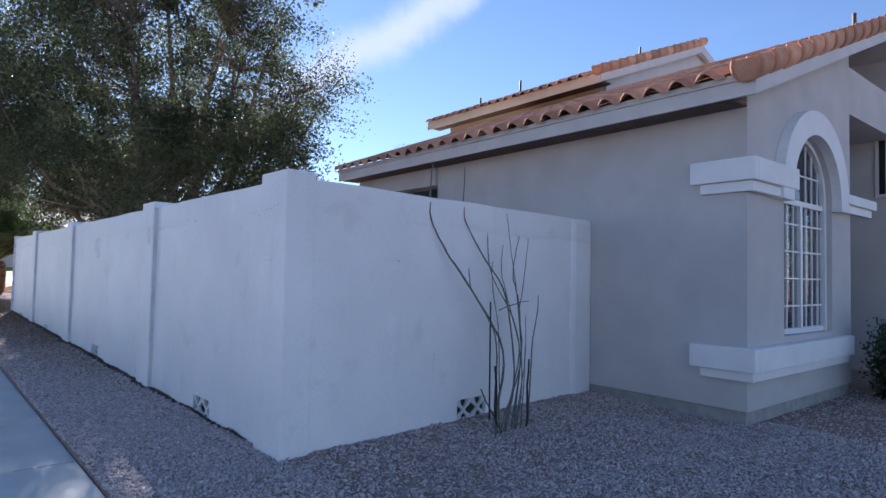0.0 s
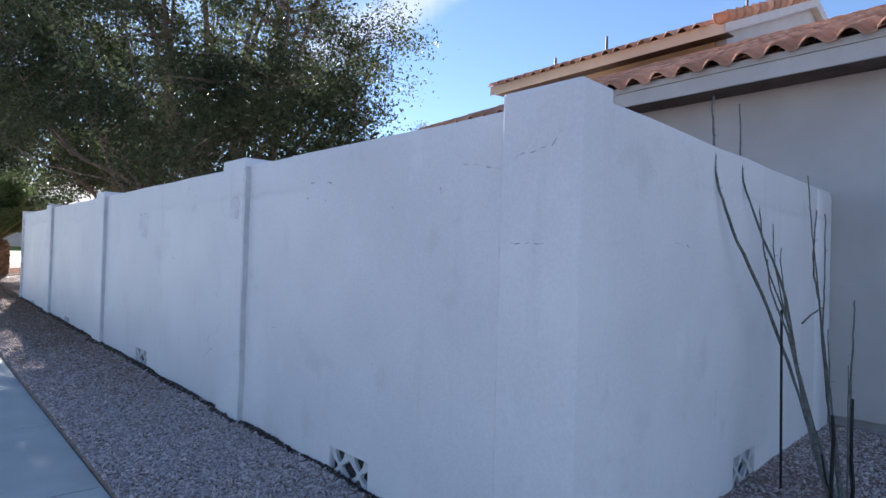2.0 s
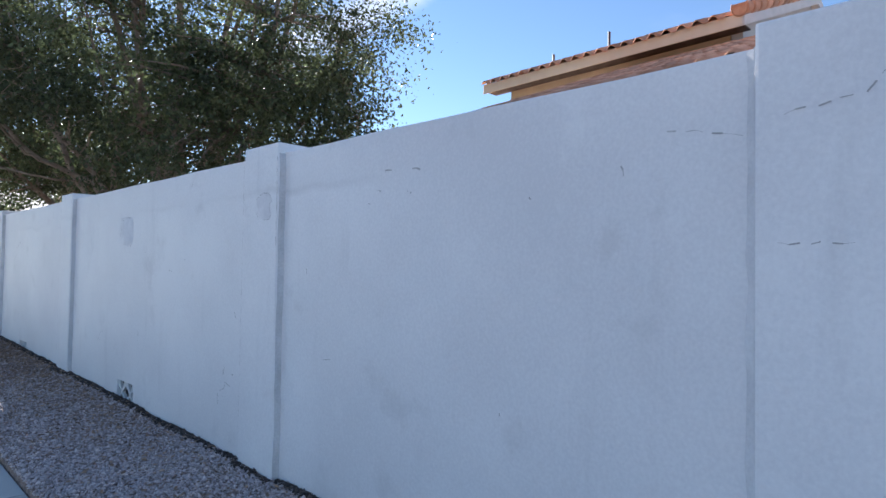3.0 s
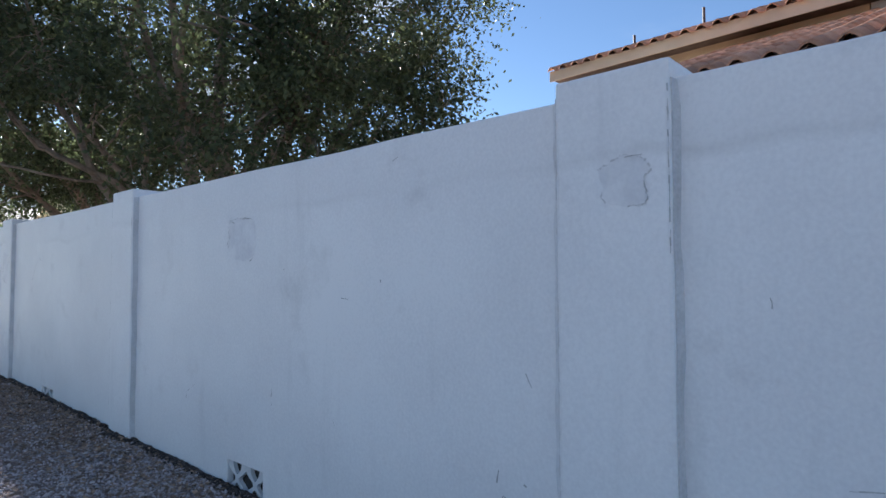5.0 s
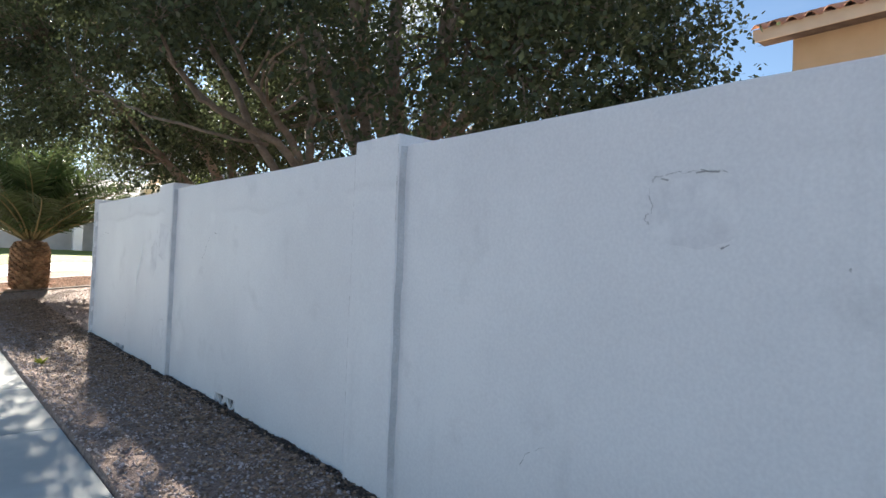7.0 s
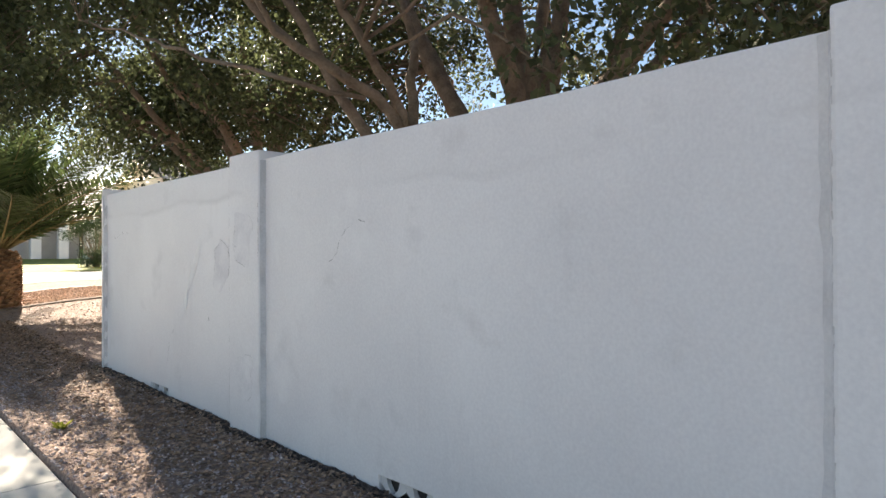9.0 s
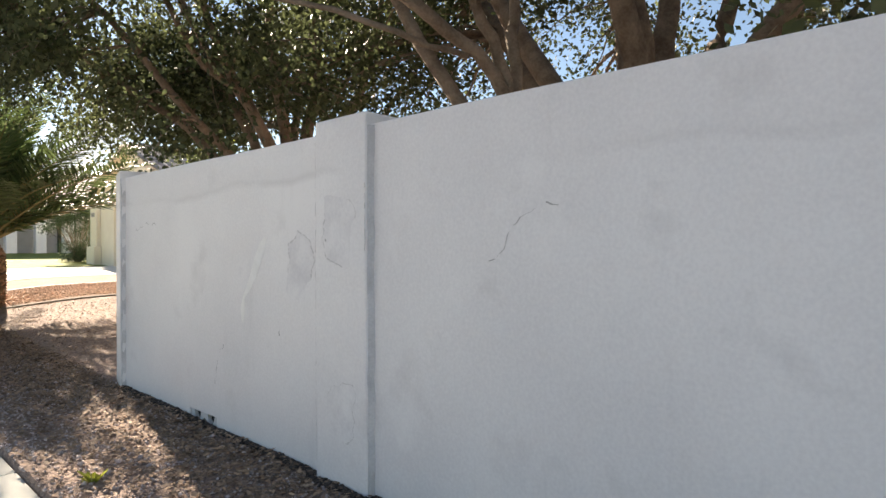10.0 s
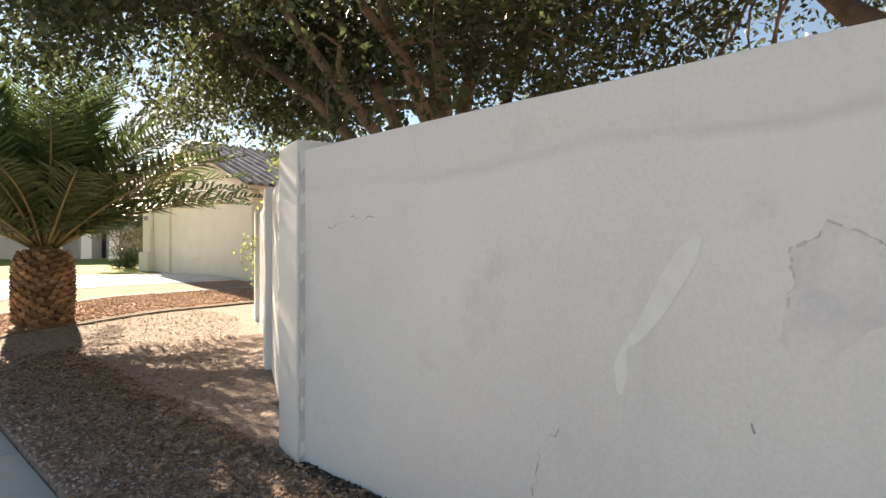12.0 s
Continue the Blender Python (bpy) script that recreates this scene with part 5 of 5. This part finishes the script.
def make_neighbour():
    x0, y0, y1, zb = 7.3, 30.8, 38.5, gz(7.4, 33)
    h = thing("house", (x0, 33, zb), "cream stucco garage wing with brown tile gable roof", "house")
    d0, d1, dh = 31.6, 36.5, 2.15
    W = 0.2
    pk, ym = zb + 4.1, (y0 + y1) / 2
    ev = zb + 2.62
    bm = prism([(y0, zb - 0.5), (d0, zb - 0.5), (d0, zb + dh), (d1, zb + dh), (d1, zb - 0.5), (y1, zb - 0.5), (y1, ev), (ym, pk - 0.08), (y0, ev)], "x", x0, x0 + W)
    part("front_wall", bm, M_DOOR, h)
    part("side_wall", boxes(((x0 + W, y0, zb - 0.5), (x0 + 9, y0 + W, ev)), ((x0 + W, y1 - W, zb - 0.5), (x0 + 9, y1, ev)), ((x0 + 9, y0, zb - 0.5), (x0 + 9 + W, y1, ev))), M_DOOR, h)
    g = part("garage_door", boxes(((x0 + 0.09, d0, zb - 0.02), (x0 + 0.14, d1, zb + dh))), M_DOOR, h, "closed cream panelled garage door")
    for r in range(4):
        for c in range(1):
            w = d1 - d0
            part("panel", boxes(((x0 + 0.084, d0 + c * w + 0.03, zb + 0.012 + r * dh / 4), (x0 + 0.089, d0 + (c + 1) * w - 0.03, zb + (r + 1) * dh / 4 - 0.012)), bevel=0.006), M_DOOR, g)
    part("corner_pier", boxes(((x0 - 0.25, y1 - 0.75, zb - 0.5), (x0 - 0.002, y1 + 0.1, zb + 0.75)), ((x0 - 0.15, y1 - 0.65, zb + 0.752), (x0 - 0.002, y1, zb + 2.3)), bevel=0.03), M_DOOR, h, "stepped cream stucco corner pier")
    part("number_sign", boxes(((x0 - 0.17, y1 - 0.5, zb + 1.85), (x0 - 0.152, y1 - 0.2, zb + 2.0))), M_FOOT, h)
    ov = 0.45
    sl = (pk - ev) / (ym - y0)
    lo = ev - sl * ov
    bm = prism([(y0 - ov, lo), (ym, pk), (y1 + ov, lo), (y1 + ov, lo - 0.18), (ym, pk - 0.18), (y0 - ov, lo - 0.18)], "x", x0 - 0.4, x0 + 9.4)
    roof = part("roof", bm, M_FASCIA2, h)
    tv = [v.co.copy() for v in TILE_ME.vertices]
    tf = [tuple(p.vertices) for p in TILE_ME.polygons]
    for side in (0, 1):
        verts, faces = [], []
        up = Vector((0, 1, sl)) if side == 0 else Vector((0, -1, sl))
        org = (x0 - 0.4, y0 - ov - 0.05, lo) if side == 0 else (x0 + 9.4, y1 + ov + 0.05, lo)
        m = slope_frame(org, (1, 0, 0) if side == 0 else (-1, 0, 0), up)
        for r in range(int((ym - y0 + ov) * math.sqrt(1 + sl * sl) / TL) + 1):
            for c in range(int(9.8 / TW)):
                k = m @ Matrix.Translation((c * TW, r * TL, 0.01)) @ Matrix.Rotation(0.035, 4, "X")
                b = len(verts)
                verts += [tuple(k @ v) for v in tv]
                faces += [tuple(b + i for i in f) for f in tf]
        tagged(attach(new("tiles", raw_mesh("tiles", verts, faces, M_TILE2)), roof), kind="stuff")
    return h


make_neighbour()


def make_far_house():
    x0, y0, zb = 2.0, 52.0, 1.32
    h = thing("house", (x0 + 8, y0, zb), "pale grey-blue house with white porch columns", "house")
    part("wall", boxes(((x0, y0, zb - 0.6), (x0 + 34, y0 + 8, zb + 3.0))), M_HOUSE, h)
    for k in range(3):
        part("column", boxes(((x0 + 4.9 + 1.3 * k, y0 - 1.6, zb - 0.5), (x0 + 5.4 + 1.3 * k, y0 - 1.1, zb + 2.7)), bevel=0.05), M_WHITE, h)
    part("porch_step", boxes(((x0 + 4.6, y0 - 2.0, zb - 0.6), (x0 + 10.5, y0 - 0.004, zb - 0.08)), bevel=0.02), M_FOOT, h)
    part("door", boxes(((x0 + 7.6, y0 - 0.06, zb), (x0 + 8.5, y0 - 0.002, zb + 2.05))), M_DARK, h, "dark front door")
    w = part("window", boxes(((x0 + 1.0, y0 - 0.05, zb + 0.9), (x0 + 2.6, y0 - 0.002, zb + 2.1))), M_WHITE, h)
    part("pane", boxes(((x0 + 1.08, y0 - 0.07, zb + 0.98), (x0 + 2.52, y0 - 0.052, zb + 2.02))), M_DARK, w)
    bm = prism([(y0 - 2.1, zb + 2.7), (y0 - 2.1, zb + 2.9), (y0 + 4, zb + 4.9), (y0 + 9, zb + 2.9), (y0 + 9, zb + 2.7)], "x", x0 - 0.6, x0 + 34.6)
    part("roof", bm, M_TILE2, h)


make_far_house()
shrub("shrub", (7.3, 40.3, 2.1), (1.2, 1.2, 1.35), 150, 140, 13, "rounded dark green shrub by the porch", M_BUSH)


# ---------------------------------------------------------------- gravel
def make_gravel():
    """Loose crushed stones over the strips beside the wall and before the house."""
    rs = np.random.RandomState(8)
    spots = []
    for x0, x1, y0, y1, n in ((0.41, 1.53, 3.0, 9.0, 36000), (0.41, 1.53, 9.0, 24.0, 60000), (1.5, 6.0, 1.6, 4.85, 34000), (0.41, 6.0, 0.2, 3.2, 14000), (5.8, 9.0, -0.5, 2.95, 9000)):
        spots.append(np.stack([rs.uniform(x0, x1, n), rs.uniform(y0, y1, n)], axis=1))
    xy = np.concatenate(spots)
    # the stones thin out into dirt under the trees
    keep = (xy[:, 1] < 9.0) | (rs.uniform(0, 1, len(xy)) < np.clip(1.0 - (xy[:, 1] - 9.0) / 5.5, 0.2, 1.0))
    keep &= (xy[:, 0] < 2.2) | (rs.uniform(0, 1, len(xy)) < 0.9)
    stones("gravel", xy[keep], 0.006, 0.0145, M_STONE, "loose purplish-grey crushed gravel on the ground", rs, 0.0)
    n = 9000
    xy = np.stack([rs.uniform(0.6, 7.0, n), rs.uniform(27.2, 29.45, n)], axis=1)
    xy[:, 1] -= 0.22 * (7.35 - xy[:, 0])
    xy = xy[np.hypot(xy[:, 0] - 1.70, xy[:, 1] - 26.3) > 0.42]
    stones("gravel", xy, 0.012, 0.026, M_REDSTONE, "coarse red-brown stones on the gravel bed", rs, 0.03)


def stones(name, xy, small, large, material, label, rs, lift):
    octa = np.array([(1, 0, 0), (-1, 0, 0), (0, 1, 0), (0, -1, 0), (0, 0, 1), (0, 0, -1)], dtype=float)
    tri = np.array([(0, 2, 4), (2, 1, 4), (1, 3, 4), (3, 0, 4), (2, 0, 5), (1, 2, 5), (3, 1, 5), (0, 3, 5)])
    n = len(xy)
    z = np.array([gz(a, b) + near_bump(a, b) + lift for a, b in xy])
    size = rs.uniform(small, large, n) * np.where(rs.uniform(0, 1, n) < 0.06, 1.6, 1.0)
    v = octa[None] * rs.uniform(0.6, 1.25, (n, 6, 1)) * size[:, None, None]
    a = rs.uniform(0, 6.283, n)
    ca, sa = np.cos(a)[:, None], np.sin(a)[:, None]
    t = rs.uniform(-0.7, 0.7, n)
    ct, st = np.cos(t)[:, None], np.sin(t)[:, None]
    x, y, zz = v[:, :, 0], v[:, :, 1], v[:, :, 2] * 0.75
    y, zz = y * ct - zz * st, y * st + zz * ct
    x, y = x * ca - y * sa, x * sa + y * ca
    co = np.stack([x + xy[:, :1], y + xy[:, 1:], zz + z[:, None] + 0.3 * size[:, None]], axis=2).reshape(-1, 3)
    faces = (tri[None] + 6 * np.arange(n)[:, None, None]).reshape(-1)
    me = bpy.data.meshes.new(name)
    me.vertices.add(n * 6)
    me.vertices.foreach_set("co", co.astype(np.float32).ravel())
    me.loops.add(len(faces))
    me.loops.foreach_set("vertex_index", faces.astype(np.int32))
    me.polygons.add(n * 8)
    me.polygons.foreach_set("loop_start", np.arange(0, n * 24, 3, dtype=np.int32))
    me.update(calc_edges=True)
    me.materials.append(material)
    tagged(new(name, me), label, "leaves" if name == "leaf_litter" else "gravel", kind="stuff")


make_gravel()


def make_litter():
    """Dry fallen leaves under the trees, thickest along the foot of the wall."""
    rs = np.random.RandomState(18)
    n = 46000
    x = 1.52 - np.abs(rs.normal(0, 0.55, n))
    y = 24.0 - 17.0 * (1 - np.sqrt(rs.uniform(0, 1, n)))
    far = rs.uniform(0, 1, n) < 0.3
    x = np.where(far, rs.uniform(0.45, 4.0, n), x)
    y = np.where(far, rs.uniform(19.6, 26.0, n), y)
    keep = (x > 0.42) & ((x < 1.5) | (y > 19.9 + (x - 1.5) * 2.0))
    x, y = x[keep], y[keep]
    z = np.array([gz(a, c) + near_bump(a, c) for a, c in zip(x, y)])
    n = len(x)
    pos = np.stack([x, y, z + rs.uniform(0.004, 0.022, n)], axis=1)
    a = rs.uniform(0, 6.283, n)
    d = np.stack([np.cos(a), np.sin(a), rs.uniform(-0.35, 0.35, n)], axis=1)
    w = np.stack([-np.sin(a), np.cos(a), rs.uniform(-0.5, 0.5, n)], axis=1)
    ln = rs.uniform(0.018, 0.05, n)[:, None]
    q = np.stack([pos, pos + d * ln * 0.5 + w * ln * 0.24, pos + d * ln, pos + d * ln * 0.5 - w * ln * 0.24], axis=1).reshape(-1, 3)
    me = bpy.data.meshes.new("leaf_litter")
    me.vertices.add(n * 4)
    me.vertices.foreach_set("co", q.astype(np.float32).ravel())
    me.loops.add(n * 4)
    me.loops.foreach_set("vertex_index", np.arange(n * 4, dtype=np.int32))
    me.polygons.add(n)
    me.polygons.foreach_set("loop_start", np.arange(0, n * 4, 4, dtype=np.int32))
    me.update(calc_edges=True)
    me.materials.append(M_LITTER)
    tagged(new("leaf_litter", me), "dry brown fallen leaves on the gravel", "leaves", kind="stuff")


make_litter()


def make_debris_shade():
    """Dark leaf and soil bits banked against the foot of the wall, coloured to give its shadow line too."""
    rs = np.random.RandomState(28)
    n = 26000
    y = rs.uniform(5.2, 19.2, n)
    at = np.full(n, PANEL)
    for p in PILLARS[1:]:
        at = np.where((y > p - 0.02) & (y < p + PW + 0.02), FRONT, at)
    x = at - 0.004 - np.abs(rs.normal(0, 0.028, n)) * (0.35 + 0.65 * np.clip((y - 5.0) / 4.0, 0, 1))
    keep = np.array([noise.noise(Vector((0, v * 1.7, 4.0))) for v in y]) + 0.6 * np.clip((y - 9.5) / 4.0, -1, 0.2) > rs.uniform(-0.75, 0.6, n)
    x, y = x[keep], y[keep]
    stones("leaf_litter", np.stack([x, y], axis=1), 0.005, 0.014, M_DEBRIS_SHADE, "dark leaf and soil debris with the wall foot's shadow line in its colour", rs, 0.006)


make_debris_shade()


def make_weed():
    rnd = random.Random(3)
    x, y = 0.62, 17.0
    z = gz(x, y)
    w = thing("weed", (x, y, z), "small yellow-green weed growing in the gravel", "weed")
    for k in range(16):
        a, ln = rnd.uniform(0, 6.283), rnd.uniform(0.05, 0.12)
        d = Vector((math.cos(a) * 0.6, math.sin(a) * 0.6, 0.8)).normalized()
        s = Vector((-math.sin(a), math.cos(a), 0)) * 0.012
        o = Vector((x + rnd.uniform(-0.03, 0.03), y + rnd.uniform(-0.03, 0.03), z - 0.005))
        bm = bmesh.new()
        v = [bm.verts.new(q) for q in (o - s * 0.4, o + s * 0.4, o + d * ln * 0.6 + s, o + d * ln + Vector((0, 0, -0.02)), o + d * ln * 0.6 - s)]
        bm.faces.new(v)
        part("leaf", bm, M_WEED, w)


make_weed()
